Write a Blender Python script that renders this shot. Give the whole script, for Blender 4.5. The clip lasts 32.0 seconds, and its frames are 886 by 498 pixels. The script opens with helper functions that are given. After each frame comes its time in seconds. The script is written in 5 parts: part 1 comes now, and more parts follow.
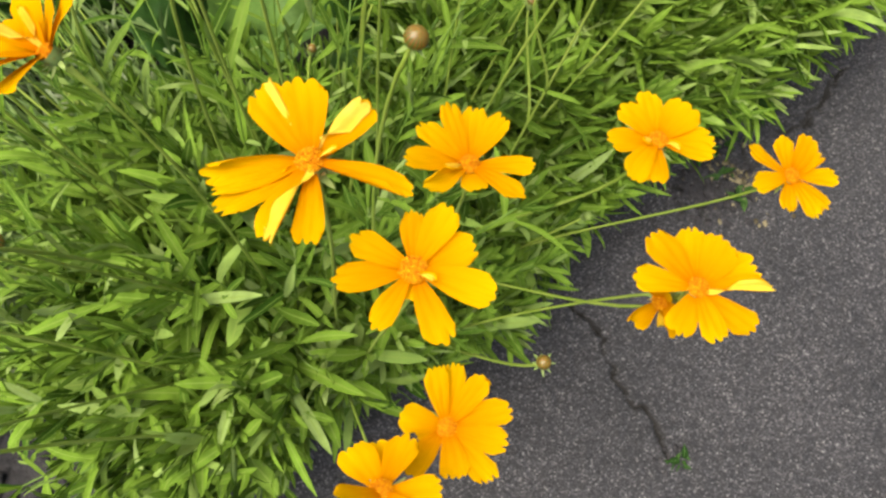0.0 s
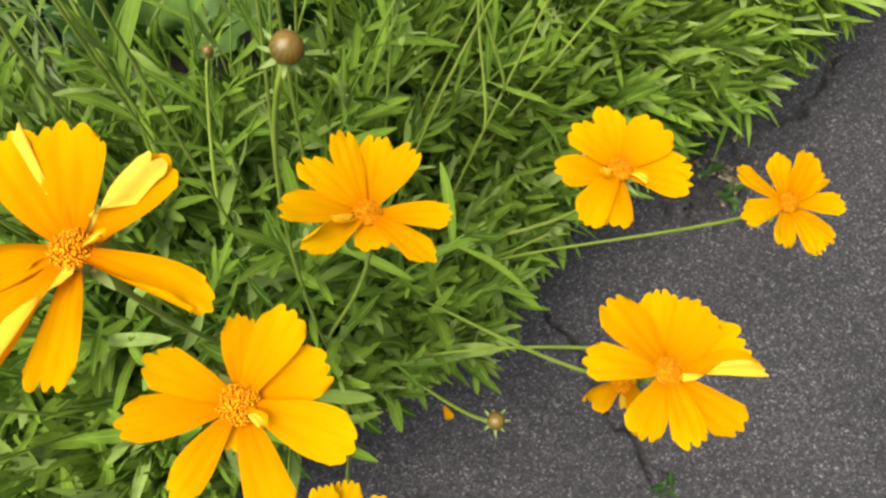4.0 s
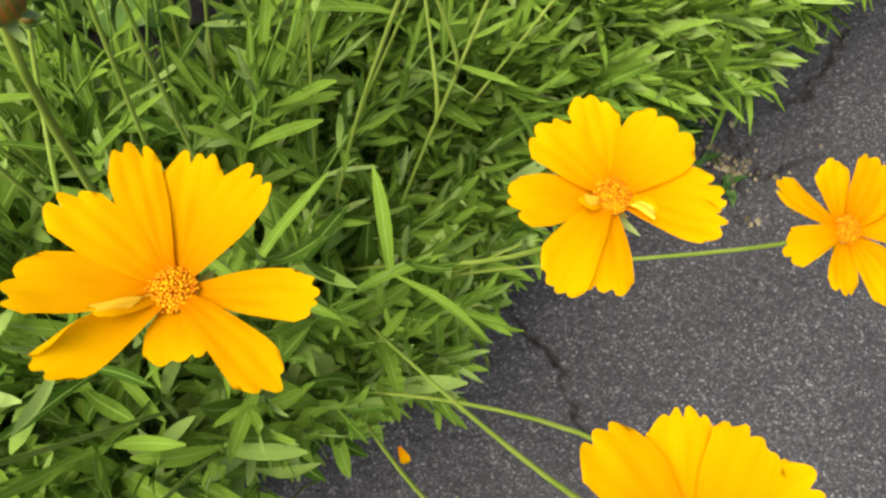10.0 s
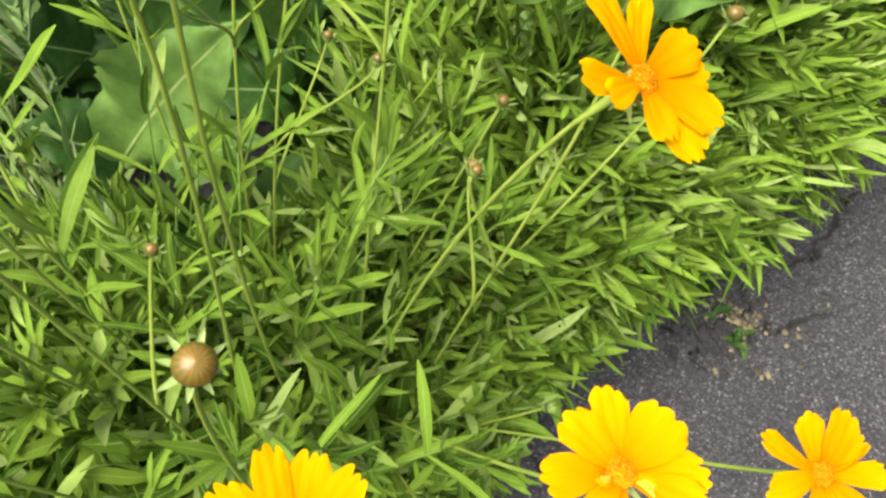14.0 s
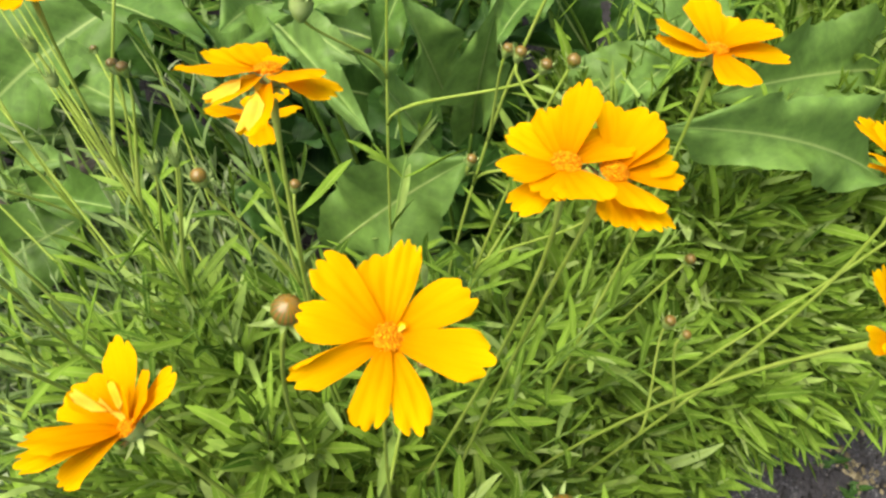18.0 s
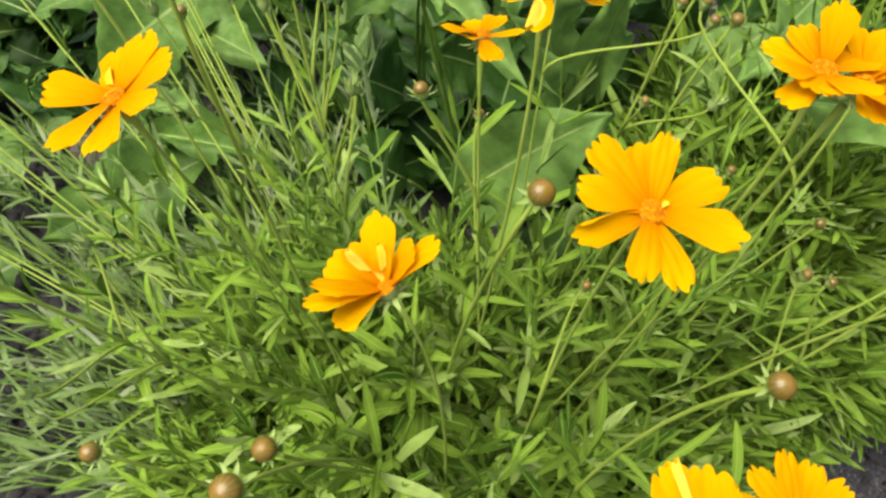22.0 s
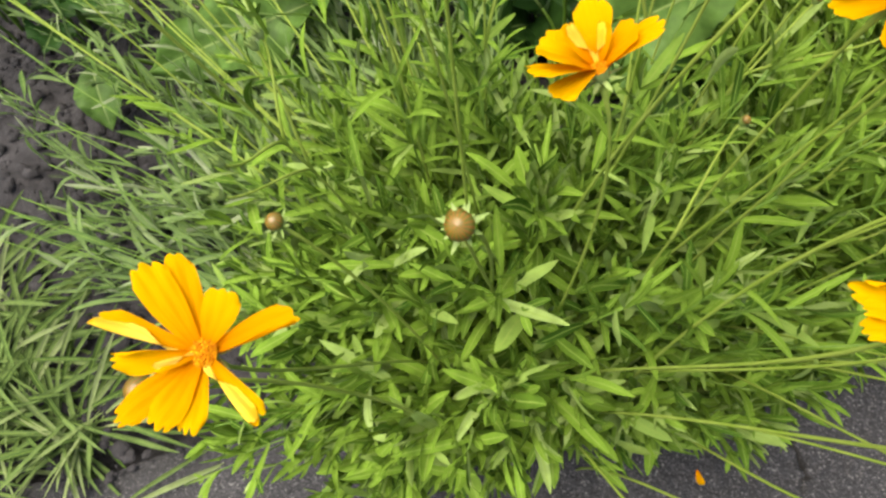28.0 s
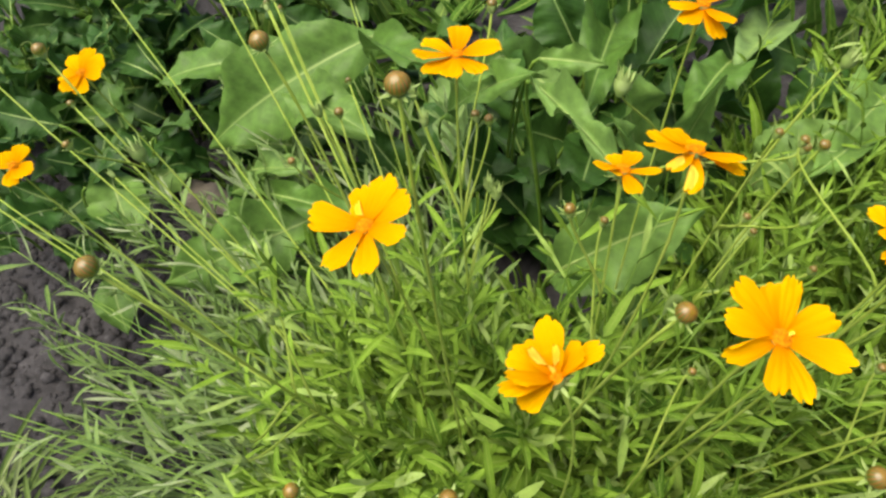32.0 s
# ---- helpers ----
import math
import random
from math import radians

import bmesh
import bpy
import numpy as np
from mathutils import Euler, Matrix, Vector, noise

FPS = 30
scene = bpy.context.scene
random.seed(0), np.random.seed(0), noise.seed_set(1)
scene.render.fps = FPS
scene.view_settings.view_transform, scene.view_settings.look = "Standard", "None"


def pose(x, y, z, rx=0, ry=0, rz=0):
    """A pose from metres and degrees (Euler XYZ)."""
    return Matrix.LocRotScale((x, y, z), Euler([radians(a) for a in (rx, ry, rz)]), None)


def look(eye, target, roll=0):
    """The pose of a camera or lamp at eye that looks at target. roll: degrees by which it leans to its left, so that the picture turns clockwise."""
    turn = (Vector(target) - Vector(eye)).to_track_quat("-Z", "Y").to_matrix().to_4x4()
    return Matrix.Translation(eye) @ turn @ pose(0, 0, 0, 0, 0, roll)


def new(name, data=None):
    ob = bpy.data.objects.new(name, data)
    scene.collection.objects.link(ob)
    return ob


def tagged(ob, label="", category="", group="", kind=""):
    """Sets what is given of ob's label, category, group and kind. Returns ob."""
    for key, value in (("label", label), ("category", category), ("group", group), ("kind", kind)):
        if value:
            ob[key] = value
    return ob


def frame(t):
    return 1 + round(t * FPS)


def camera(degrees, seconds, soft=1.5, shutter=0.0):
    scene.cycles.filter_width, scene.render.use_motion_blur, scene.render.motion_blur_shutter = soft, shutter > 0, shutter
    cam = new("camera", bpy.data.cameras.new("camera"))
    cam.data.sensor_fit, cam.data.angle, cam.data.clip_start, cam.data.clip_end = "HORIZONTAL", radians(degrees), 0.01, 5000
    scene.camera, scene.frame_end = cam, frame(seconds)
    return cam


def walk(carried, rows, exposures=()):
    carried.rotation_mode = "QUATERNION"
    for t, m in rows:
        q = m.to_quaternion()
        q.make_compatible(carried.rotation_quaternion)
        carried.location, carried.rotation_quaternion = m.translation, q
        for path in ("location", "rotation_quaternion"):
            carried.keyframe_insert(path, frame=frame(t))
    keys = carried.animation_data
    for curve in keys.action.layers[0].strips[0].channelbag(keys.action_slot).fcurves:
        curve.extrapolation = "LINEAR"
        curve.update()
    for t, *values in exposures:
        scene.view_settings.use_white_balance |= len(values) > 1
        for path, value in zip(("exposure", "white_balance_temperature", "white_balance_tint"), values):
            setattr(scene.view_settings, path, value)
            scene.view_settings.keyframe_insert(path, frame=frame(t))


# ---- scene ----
EXPOSURES = [(0, 1.3), (4.5, 1.2), (7, 1.35), (9, 1.36), (12, 1.5), (14.5, 1.74), (17, 1.74), (18, 1.5), (19, 1.38), (21, 1.33), (25, 1.32), (28, 1.38), (32, 1.35)]
cam = camera(64.7, 32.0, soft=2.6)
PATH = [
    (0, (0.0497, 0.1232, 0.6467), (0.0164, 0.3076, 0.1831), -11.84),
    (0.5, (0.0571, 0.1319, 0.6352), (0.0229, 0.3154, 0.1713), -12.57),
    (1, (0.0588, 0.1416, 0.6238), (0.0232, 0.3214, 0.1586), -13.51),
    (1.5, (0.06, 0.1497, 0.6172), (0.0255, 0.3252, 0.1502), -13.23),
    (2, (0.0613, 0.1536, 0.6104), (0.0291, 0.3269, 0.1425), -12.36),
    (2.5, (0.0599, 0.1583, 0.6052), (0.0256, 0.3283, 0.1362), -12.48),
    (3, (0.0581, 0.1625, 0.6007), (0.0228, 0.3292, 0.1307), -13.12),
    (3.5, (0.063, 0.1622, 0.6031), (0.029, 0.3326, 0.1343), -12.95),
    (4, (0.0734, 0.1655, 0.6012), (0.0435, 0.3378, 0.1328), -12.29),
    (4.5, (0.0848, 0.17, 0.5986), (0.0589, 0.3444, 0.1308), -11.76),
    (6.5, (0.0846, 0.1932, 0.5657), (0.079, 0.3587, 0.0939), -5.22),
    (7, (0.0831, 0.1938, 0.5635), (0.0767, 0.3607, 0.0922), -5.46),
    (7.5, (0.0836, 0.1947, 0.5567), (0.0786, 0.3635, 0.0861), -5.06),
    (8, (0.0932, 0.1984, 0.5589), (0.0816, 0.3657, 0.0879), -7.87),
    (8.5, (0.096, 0.2037, 0.5505), (0.083, 0.3709, 0.0795), -8.62),
    (9, (0.0948, 0.2052, 0.543), (0.08, 0.3699, 0.0712), -9.19),
    (9.5, (0.0916, 0.2124, 0.5399), (0.0742, 0.3706, 0.0659), -10.04),
    (10, (0.0871, 0.2077, 0.5346), (0.0687, 0.3666, 0.0609), -9.87),
    (10.5, (0.0838, 0.2063, 0.5352), (0.0657, 0.3632, 0.0608), -9.43),
    (11, (0.0829, 0.2128, 0.5342), (0.0624, 0.3669, 0.059), -9.34),
    (11.5, (0.0787, 0.214, 0.5421), (0.0548, 0.3757, 0.0695), -8.87),
    (12, (0.0739, 0.2138, 0.5501), (0.0473, 0.3828, 0.0802), -8.39),
    (12.5, (0.0733, 0.2162, 0.5603), (0.0462, 0.3978, 0.0952), -7.64),
    (13, (0.0798, 0.2247, 0.5682), (0.052, 0.42, 0.1088), -8.00),
    (13.5, (0.0828, 0.231, 0.5742), (0.0549, 0.4326, 0.1175), -7.81),
    (14, (0.0826, 0.2324, 0.5872), (0.0538, 0.4493, 0.1377), -7.87),
    (14.5, (0.0826, 0.2378, 0.596), (0.056, 0.4615, 0.1496), -7.14),
    (16.5, (0.0583, 0.2278, 0.6389), (0.01, 0.4793, 0.2095), -6.68),
    (17, (0.0459, 0.2258, 0.6434), (-0.0118, 0.4795, 0.2164), -6.76),
    (17.5, (0.0332, 0.2282, 0.65), (-0.0334, 0.481, 0.2238), -6.60),
    (18, (0.0184, 0.2298, 0.6541), (-0.0607, 0.4803, 0.2287), -7.52),
    (18.5, (0.009, 0.23, 0.6593), (-0.0758, 0.4776, 0.2333), -7.83),
    (19, (-0.0047, 0.225, 0.6584), (-0.0919, 0.4745, 0.234), -7.16),
    (19.5, (-0.0111, 0.2161, 0.6621), (-0.0998, 0.4652, 0.2378), -6.81),
    (20, (-0.0213, 0.2059, 0.6672), (-0.1147, 0.4531, 0.2427), -6.57),
    (20.5, (-0.0323, 0.197, 0.6682), (-0.132, 0.4457, 0.246), -6.85),
    (21, (-0.0399, 0.1904, 0.6683), (-0.1428, 0.438, 0.2463), -7.05),
    (21.5, (-0.0365, 0.1828, 0.6674), (-0.142, 0.4265, 0.2437), -7.43),
    (22, (-0.0307, 0.1768, 0.6639), (-0.1343, 0.4172, 0.2379), -7.98),
    (22.5, (-0.0245, 0.1681, 0.6596), (-0.1216, 0.4061, 0.2307), -7.88),
    (23, (-0.0181, 0.1624, 0.6563), (-0.113, 0.396, 0.2245), -8.37),
    (23.5, (-0.0114, 0.157, 0.6547), (-0.1038, 0.3893, 0.2217), -8.97),
    (24, (-0.007, 0.1489, 0.6485), (-0.0973, 0.3766, 0.2126), -9.59),
    (24.5, (-0.0051, 0.1429, 0.6459), (-0.0924, 0.3635, 0.2057), -9.18),
    (25, (-0.0096, 0.1357, 0.6416), (-0.0989, 0.3495, 0.1985), -8.95),
    (25.5, (-0.0149, 0.1345, 0.6387), (-0.1101, 0.3408, 0.1933), -9.94),
    (27.5, (-0.0609, 0.1227, 0.6537), (-0.1677, 0.3014, 0.1991), -10.26),
    (28, (-0.0693, 0.1189, 0.6568), (-0.179, 0.2937, 0.2014), -10.39),
    (28.5, (-0.0777, 0.1099, 0.6593), (-0.1927, 0.2849, 0.2053), -9.22),
    (29, (-0.0842, 0.1111, 0.6621), (-0.203, 0.2818, 0.2074), -10.09),
    (29.5, (-0.0888, 0.1144, 0.6744), (-0.2131, 0.2958, 0.2254), -10.75),
    (30, (-0.0846, 0.1282, 0.6892), (-0.2129, 0.3288, 0.2496), -10.63),
    (30.5, (-0.0794, 0.1359, 0.7029), (-0.2081, 0.3538, 0.2717), -9.86),
    (31, (-0.0755, 0.1471, 0.7168), (-0.2024, 0.382, 0.2941), -9.11),
    (31.5, (-0.0729, 0.1477, 0.7269), (-0.2, 0.3913, 0.3091), -8.51),
    (32, (-0.0712, 0.1498, 0.7357), (-0.2049, 0.4034, 0.3261), -9.01),
]
walk(cam, [(t, look(eye, target, roll)) for t, eye, target, roll in PATH], exposures=EXPOSURES)

# ---- light: bright overcast sky, very soft sun from high behind ----
SUN_EL, SUN_AZ = radians(73), radians(246)
world = bpy.data.worlds.new("sky")
world.use_nodes = True
scene.world = world
wn = world.node_tree
sky = wn.nodes.new("ShaderNodeTexSky")
sky.sky_type, sky.sun_disc = "NISHITA", False
sky.sun_elevation, sky.sun_rotation = SUN_EL, SUN_AZ
sky.air_density, sky.dust_density, sky.ozone_density = 1.0, 4.0, 1.0
wn.links.new(sky.outputs[0], wn.nodes["Background"].inputs[0])
wn.nodes["Background"].inputs[1].default_value = 0.105
sun = new("sun", bpy.data.lights.new("sun", "SUN"))
sun.data.energy, sun.data.angle, sun.data.color = 3.3, radians(62), (1.0, 0.935, 0.80)
sun_way = Vector((math.sin(SUN_AZ) * math.cos(SUN_EL), math.cos(SUN_AZ) * math.cos(SUN_EL), math.sin(SUN_EL)))
sun.matrix_world = look(sun_way * 20, (0, 0, 0))

# ---- materials ----


def material(name, rough=0.6, spec=0.4):
    m = bpy.data.materials.new(name)
    m.use_nodes = True
    b = m.node_tree.nodes["Principled BSDF"]
    b.inputs["Roughness"].default_value = rough
    b.inputs["Specular IOR Level"].default_value = spec
    return m, m.node_tree, b


def node(nt, kind, **values):
    n = nt.nodes.new(kind)
    for key, value in values.items():
        n.inputs[key].default_value = value
    return n


def ramp(nt, source, stops):
    r = nt.nodes.new("ShaderNodeValToRGB")
    while len(r.color_ramp.elements) < len(stops):
        r.color_ramp.elements.new(0.5)
    for e, (at, c) in zip(r.color_ramp.elements, stops):
        e.position, e.color = at, (*c, 1)
    nt.links.new(source, r.inputs[0])
    return r.outputs[0]


def mix(nt, fac, a, b, mode="MIX"):
    n = nt.nodes.new("ShaderNodeMix")
    n.data_type, n.blend_type = "RGBA", mode
    for i, v in ((0, fac), (6, a), (7, b)):
        if isinstance(v, (float, int)):
            n.inputs[i].default_value = v
        elif isinstance(v, tuple):
            n.inputs[i].default_value = (*v, 1)
        else:
            nt.links.new(v, n.inputs[i])
    return n.outputs[2]


def noise_at(nt, scale, detail=4.0, rough=0.6, coords="Object"):
    c = nt.nodes.new("ShaderNodeTexCoord")
    n = node(nt, "ShaderNodeTexNoise", Scale=scale, Detail=detail, Roughness=rough)
    nt.links.new(c.outputs[coords], n.inputs["Vector"])
    return n.outputs[0]


def bump(nt, b, height, strength, dist):
    n = node(nt, "ShaderNodeBump", Strength=strength, Distance=dist)
    nt.links.new(height, n.inputs["Height"])
    nt.links.new(n.outputs[0], b.inputs["Normal"])


def thin(nt, b, colour, share):
    """Lets a share of the light shine through, as thin leaves and petals do."""
    t = nt.nodes.new("ShaderNodeBsdfTranslucent")
    nt.links.new(colour, t.inputs[0])
    m = node(nt, "ShaderNodeMixShader", Fac=share)
    nt.links.new(b.outputs[0], m.inputs[1])
    nt.links.new(t.outputs[0], m.inputs[2])
    nt.links.new(m.outputs[0], nt.nodes["Material Output"].inputs[0])


def leaf_material(name, dark, mid, pale, joined, rough=0.7, share=0.15, rib=(0.18, 0.25, 0.05), veins=0.0, spec=0.03, line_wide=1.0):
    m, nt, b = material(name, rough, spec)
    if joined:
        rnd = nt.nodes.new("ShaderNodeNewGeometry").outputs["Random Per Island"]
    else:
        rnd = nt.nodes.new("ShaderNodeObjectInfo").outputs["Random"]
    base = ramp(nt, rnd, [(0.0, dark), (0.40, mid), (0.76, mid), (1.0, pale)])
    fine = ramp(nt, noise_at(nt, 90.0), [(0.3, (0.72, 0.72, 0.72)), (0.7, (1.2, 1.2, 1.12))])
    col = mix(nt, 1.0, base, fine, "MULTIPLY")
    uv = nt.nodes.new("ShaderNodeUVMap")
    sep = nt.nodes.new("ShaderNodeSeparateXYZ")
    nt.links.new(uv.outputs[0], sep.inputs[0])
    off = nt.nodes.new("ShaderNodeMath")
    off.operation = "SUBTRACT"
    nt.links.new(sep.outputs[0], off.inputs[0])
    off.inputs[1].default_value = 0.5
    ab = nt.nodes.new("ShaderNodeMath")
    ab.operation = "ABSOLUTE"
    nt.links.new(off.outputs[0], ab.inputs[0])
    line = ramp(nt, ab.outputs[0], [(0.02 * line_wide, (1, 1, 1)), (0.07 * line_wide, (0, 0, 0))])
    col = mix(nt, line, col, rib)
    if veins:
        # side veins that run out from the midrib towards the tip
        a = nt.nodes.new("ShaderNodeMath")
        a.operation = "MULTIPLY_ADD"
        nt.links.new(ab.outputs[0], a.inputs[0])
        a.inputs[1].default_value = -0.35
        nt.links.new(sep.outputs[1], a.inputs[2])
        s = nt.nodes.new("ShaderNodeMath")
        s.operation = "MULTIPLY"
        nt.links.new(a.outputs[0], s.inputs[0])
        s.inputs[1].default_value = 14.0
        f = nt.nodes.new("ShaderNodeMath")
        f.operation = "PINGPONG"
        nt.links.new(s.outputs[0], f.inputs[0])
        f.inputs[1].default_value = 0.5
        vl = ramp(nt, f.outputs[0], [(0.0, (veins, veins, veins)), (0.09, (0, 0, 0))])
        col = mix(nt, vl, col, rib)
        bump(nt, b, f.outputs[0], 0.12, 0.002)
    else:
        bump(nt, b, noise_at(nt, 160.0, 2.0), 0.25, 0.001)
    nt.links.new(col, b.inputs["Base Color"])
    thin(nt, b, col, share)
    return m


GREEN = ((0.030, 0.070, 0.007), (0.124, 0.208, 0.022), (0.226, 0.302, 0.092))
leaf_single = leaf_material("coreopsis_leaf", *GREEN, False)
leaf_joined = leaf_material("coreopsis_foliage", *GREEN, True)
broad_leaf = leaf_material("broad_leaf", (0.060, 0.122, 0.020), (0.098, 0.176, 0.036), (0.140, 0.216, 0.072), False, 0.40, 0.25, (0.19, 0.27, 0.075), 0.10, 0.12, 0.3)
# broad leaf darkened: the shade at the bed's back is in its colour
shade_dark_weed_leaf = leaf_material("shade_dark_weed_leaf", (0.014, 0.040, 0.006), (0.027, 0.068, 0.011), (0.048, 0.096, 0.02), False, 0.45, 0.22, (0.10, 0.17, 0.05), 0.12, 0.12, 0.35)
under_leaf = leaf_material("undergrowth", (0.03, 0.075, 0.01), (0.06, 0.125, 0.018), (0.10, 0.16, 0.04), True, 0.5, 0.25)
grass_blade = leaf_material("grass_blade", (0.070, 0.125, 0.030), (0.135, 0.20, 0.070), (0.27, 0.31, 0.19), True, 0.5, 0.3)
silver_blade = leaf_material("silver_grass", (0.050, 0.088, 0.020), (0.110, 0.160, 0.050), (0.26, 0.30, 0.145), True, 0.55, 0.3)
pale_leaf = leaf_material("pale_leaf", (0.070, 0.125, 0.030), (0.135, 0.20, 0.070), (0.27, 0.31, 0.19), False, 0.5, 0.3)

dry_tan = leaf_material("dry_tan", (0.14, 0.10, 0.06), (0.22, 0.17, 0.11), (0.30, 0.24, 0.17), False, 0.75, 0.2, (0.30, 0.24, 0.16))
dead_leaf = leaf_material("dead_leaf", (0.06, 0.05, 0.04), (0.10, 0.085, 0.07), (0.16, 0.14, 0.12), False, 0.75, 0.1, (0.17, 0.15, 0.12), 0.1, 0.1, 0.3)

stalk_green, nt, b = material("stalk_green", 0.6, 0.12)
c = ramp(nt, noise_at(nt, 45.0), [(0.3, (0.155, 0.225, 0.024)), (0.7, (0.225, 0.285, 0.05))])
nt.links.new(c, b.inputs["Base Color"])
stem_green, nt, b = material("stem_green", 0.5, 0.2)
c = ramp(nt, noise_at(nt, 45.0), [(0.3, (0.065, 0.130, 0.012)), (0.7, (0.115, 0.185, 0.025))])
nt.links.new(c, b.inputs["Base Color"])
bract_green, nt, b = material("bract_green", 0.55, 0.3)
c = ramp(nt, noise_at(nt, 120.0), [(0.3, (0.13, 0.20, 0.035)), (0.7, (0.22, 0.28, 0.09))])
nt.links.new(c, b.inputs["Base Color"])
sepal_brown, nt, b = material("sepal_brown", 0.55, 0.3)
c = ramp(nt, noise_at(nt, 120.0), [(0.3, (0.14, 0.12, 0.03)), (0.7, (0.30, 0.20, 0.06))])
nt.links.new(c, b.inputs["Base Color"])

# petals: deep gold at the foot, clear yellow at the tip, fine lengthwise veins, a paler back
petal, nt, b = material("petal", 0.75, 0.008)
uv = nt.nodes.new("ShaderNodeUVMap")
sep = nt.nodes.new("ShaderNodeSeparateXYZ")
nt.links.new(uv.outputs[0], sep.inputs[0])
rnd = nt.nodes.new("ShaderNodeObjectInfo").outputs["Random"]
along = ramp(nt, sep.outputs[1], [(0.0, (0.52, 0.150, 0.0002)), (0.25, (0.60, 0.248, 0.0002)), (0.65, (0.64, 0.318, 0.0003)), (1.0, (0.66, 0.368, 0.0006))])
stretch = node(nt, "ShaderNodeVectorMath")
stretch.operation = "MULTIPLY"
nt.links.new(uv.outputs[0], stretch.inputs[0])
stretch.inputs[1].default_value = (26.0, 1.6, 1.0)
vein = node(nt, "ShaderNodeTexNoise", Scale=1.0, Detail=3.0, Roughness=0.6)
nt.links.new(stretch.outputs[0], vein.inputs["Vector"])
streak = ramp(nt, vein.outputs[0], [(0.3, (0.96, 0.93, 0.9)), (0.65, (1.03, 1.04, 1.1))])
c = mix(nt, 1.0, along, streak, "MULTIPLY")
c = mix(nt, 1.0, c, ramp(nt, rnd, [(0.0, (0.96, 0.88, 0.8)), (1.0, (1.03, 1.08, 1.2))]), "MULTIPLY")
nt.links.new(c, b.inputs["Base Color"])
bump(nt, b, vein.outputs[0], 0.08, 0.0008)
thin(nt, b, c, 0.46)
petal_pale, nt, b = material("petal_pale_back", 0.65, 0.06)
c = ramp(nt, noise_at(nt, 70.0), [(0.3, (0.80, 0.51, 0.010)), (0.75, (0.85, 0.63, 0.085))])
nt.links.new(c, b.inputs["Base Color"])
thin(nt, b, c, 0.48)
disc_gold, nt, b = material("disc_floret", 0.7, 0.08)
rnd = nt.nodes.new("ShaderNodeNewGeometry").outputs["Random Per Island"]
nt.links.new(ramp(nt, rnd, [(0.0, (0.50, 0.150, 0.001)), (0.5, (0.60, 0.220, 0.001)), (1.0, (0.68, 0.310, 0.002))]), b.inputs["Base Color"])
bud_skin, nt, b = material("bud_skin", 0.32, 0.42)
uv = nt.nodes.new("ShaderNodeUVMap")
wave = node(nt, "ShaderNodeTexWave", Scale=0.32, Distortion=2.5, Detail=2.0)
nt.links.new(uv.outputs[0], wave.inputs["Vector"])
c = ramp(nt, wave.outputs[0], [(0.1, (0.062, 0.070, 0.007)), (0.55, (0.092, 0.074, 0.009)), (0.95, (0.150, 0.064, 0.010))])
up = nt.nodes.new("ShaderNodeSeparateXYZ")
nt.links.new(uv.outputs[0], up.inputs[0])
c = mix(nt, 1.0, c, ramp(nt, up.outputs[1], [(0.15, (0.95, 1.9, 1.4)), (0.55, (1.0, 1.0, 1.0)), (0.95, (1.5, 1.25, 1.0))]), "MULTIPLY")
c = mix(nt, 1.0, c, ramp(nt, noise_at(nt, 140.0), [(0.3, (0.8, 0.8, 0.8)), (0.7, (1.2, 1.2, 1.2))]), "MULTIPLY")
nt.links.new(c, b.inputs["Base Color"])

asphalt, nt, b = material("asphalt", 0.78, 0.35)
co = nt.nodes.new("ShaderNodeTexCoord")
vor = node(nt, "ShaderNodeTexVoronoi", Scale=640.0)
nt.links.new(co.outputs["Object"], vor.inputs["Vector"])
cell = nt.nodes.new("ShaderNodeSeparateColor")
nt.links.new(vor.outputs["Color"], cell.inputs[0])
stone = ramp(nt, cell.outputs[0], [(0.0, (0.014, 0.0135, 0.014)), (0.6, (0.032, 0.0305, 0.0315)), (0.9, (0.060, 0.057, 0.058)), (1.0, (0.14, 0.135, 0.13))])
tar = ramp(nt, vor.outputs["Distance"], [(0.25, (1.1, 1.1, 1.1)), (0.75, (0.55, 0.55, 0.57))])
c = mix(nt, 1.0, stone, tar, "MULTIPLY")
stain = ramp(nt, noise_at(nt, 7.0, 6.0), [(0.3, (0.62, 0.62, 0.63)), (0.7, (1.10, 1.08, 1.08))])
c = mix(nt, 1.0, c, stain, "MULTIPLY")
# near-black in the dirt-filled cracks and, more weakly, along the bed's edge
crack_dirt_edge_dark = nt.nodes.new("ShaderNodeAttribute")
crack_dirt_edge_dark.attribute_name = "crack_dirt_edge_dark"
c = mix(nt, crack_dirt_edge_dark.outputs["Fac"], c, (0.008, 0.007, 0.006))
nt.links.new(c, b.inputs["Base Color"])
bump(nt, b, vor.outputs["Distance"], 0.4, 0.0015)
grit_stone, nt, b = material("grit_stone", 0.7, 0.35)
rnd = nt.nodes.new("ShaderNodeNewGeometry").outputs["Random Per Island"]
nt.links.new(ramp(nt, rnd, [(0.0, (0.034, 0.033, 0.034)), (0.82, (0.058, 0.056, 0.056)), (1.0, (0.17, 0.165, 0.16))]), b.inputs["Base Color"])
soil, nt, b = material("soil", 0.9, 0.2)
c = ramp(nt, noise_at(nt, 60.0, 8.0, 0.7), [(0.25, (0.013, 0.012, 0.012)), (0.6, (0.040, 0.037, 0.038)), (0.85, (0.105, 0.098, 0.100))])
c = mix(nt, 1.0, c, ramp(nt, noise_at(nt, 6.0), [(0.3, (0.7, 0.7, 0.7)), (0.7, (1.2, 1.2, 1.2))]), "MULTIPLY")
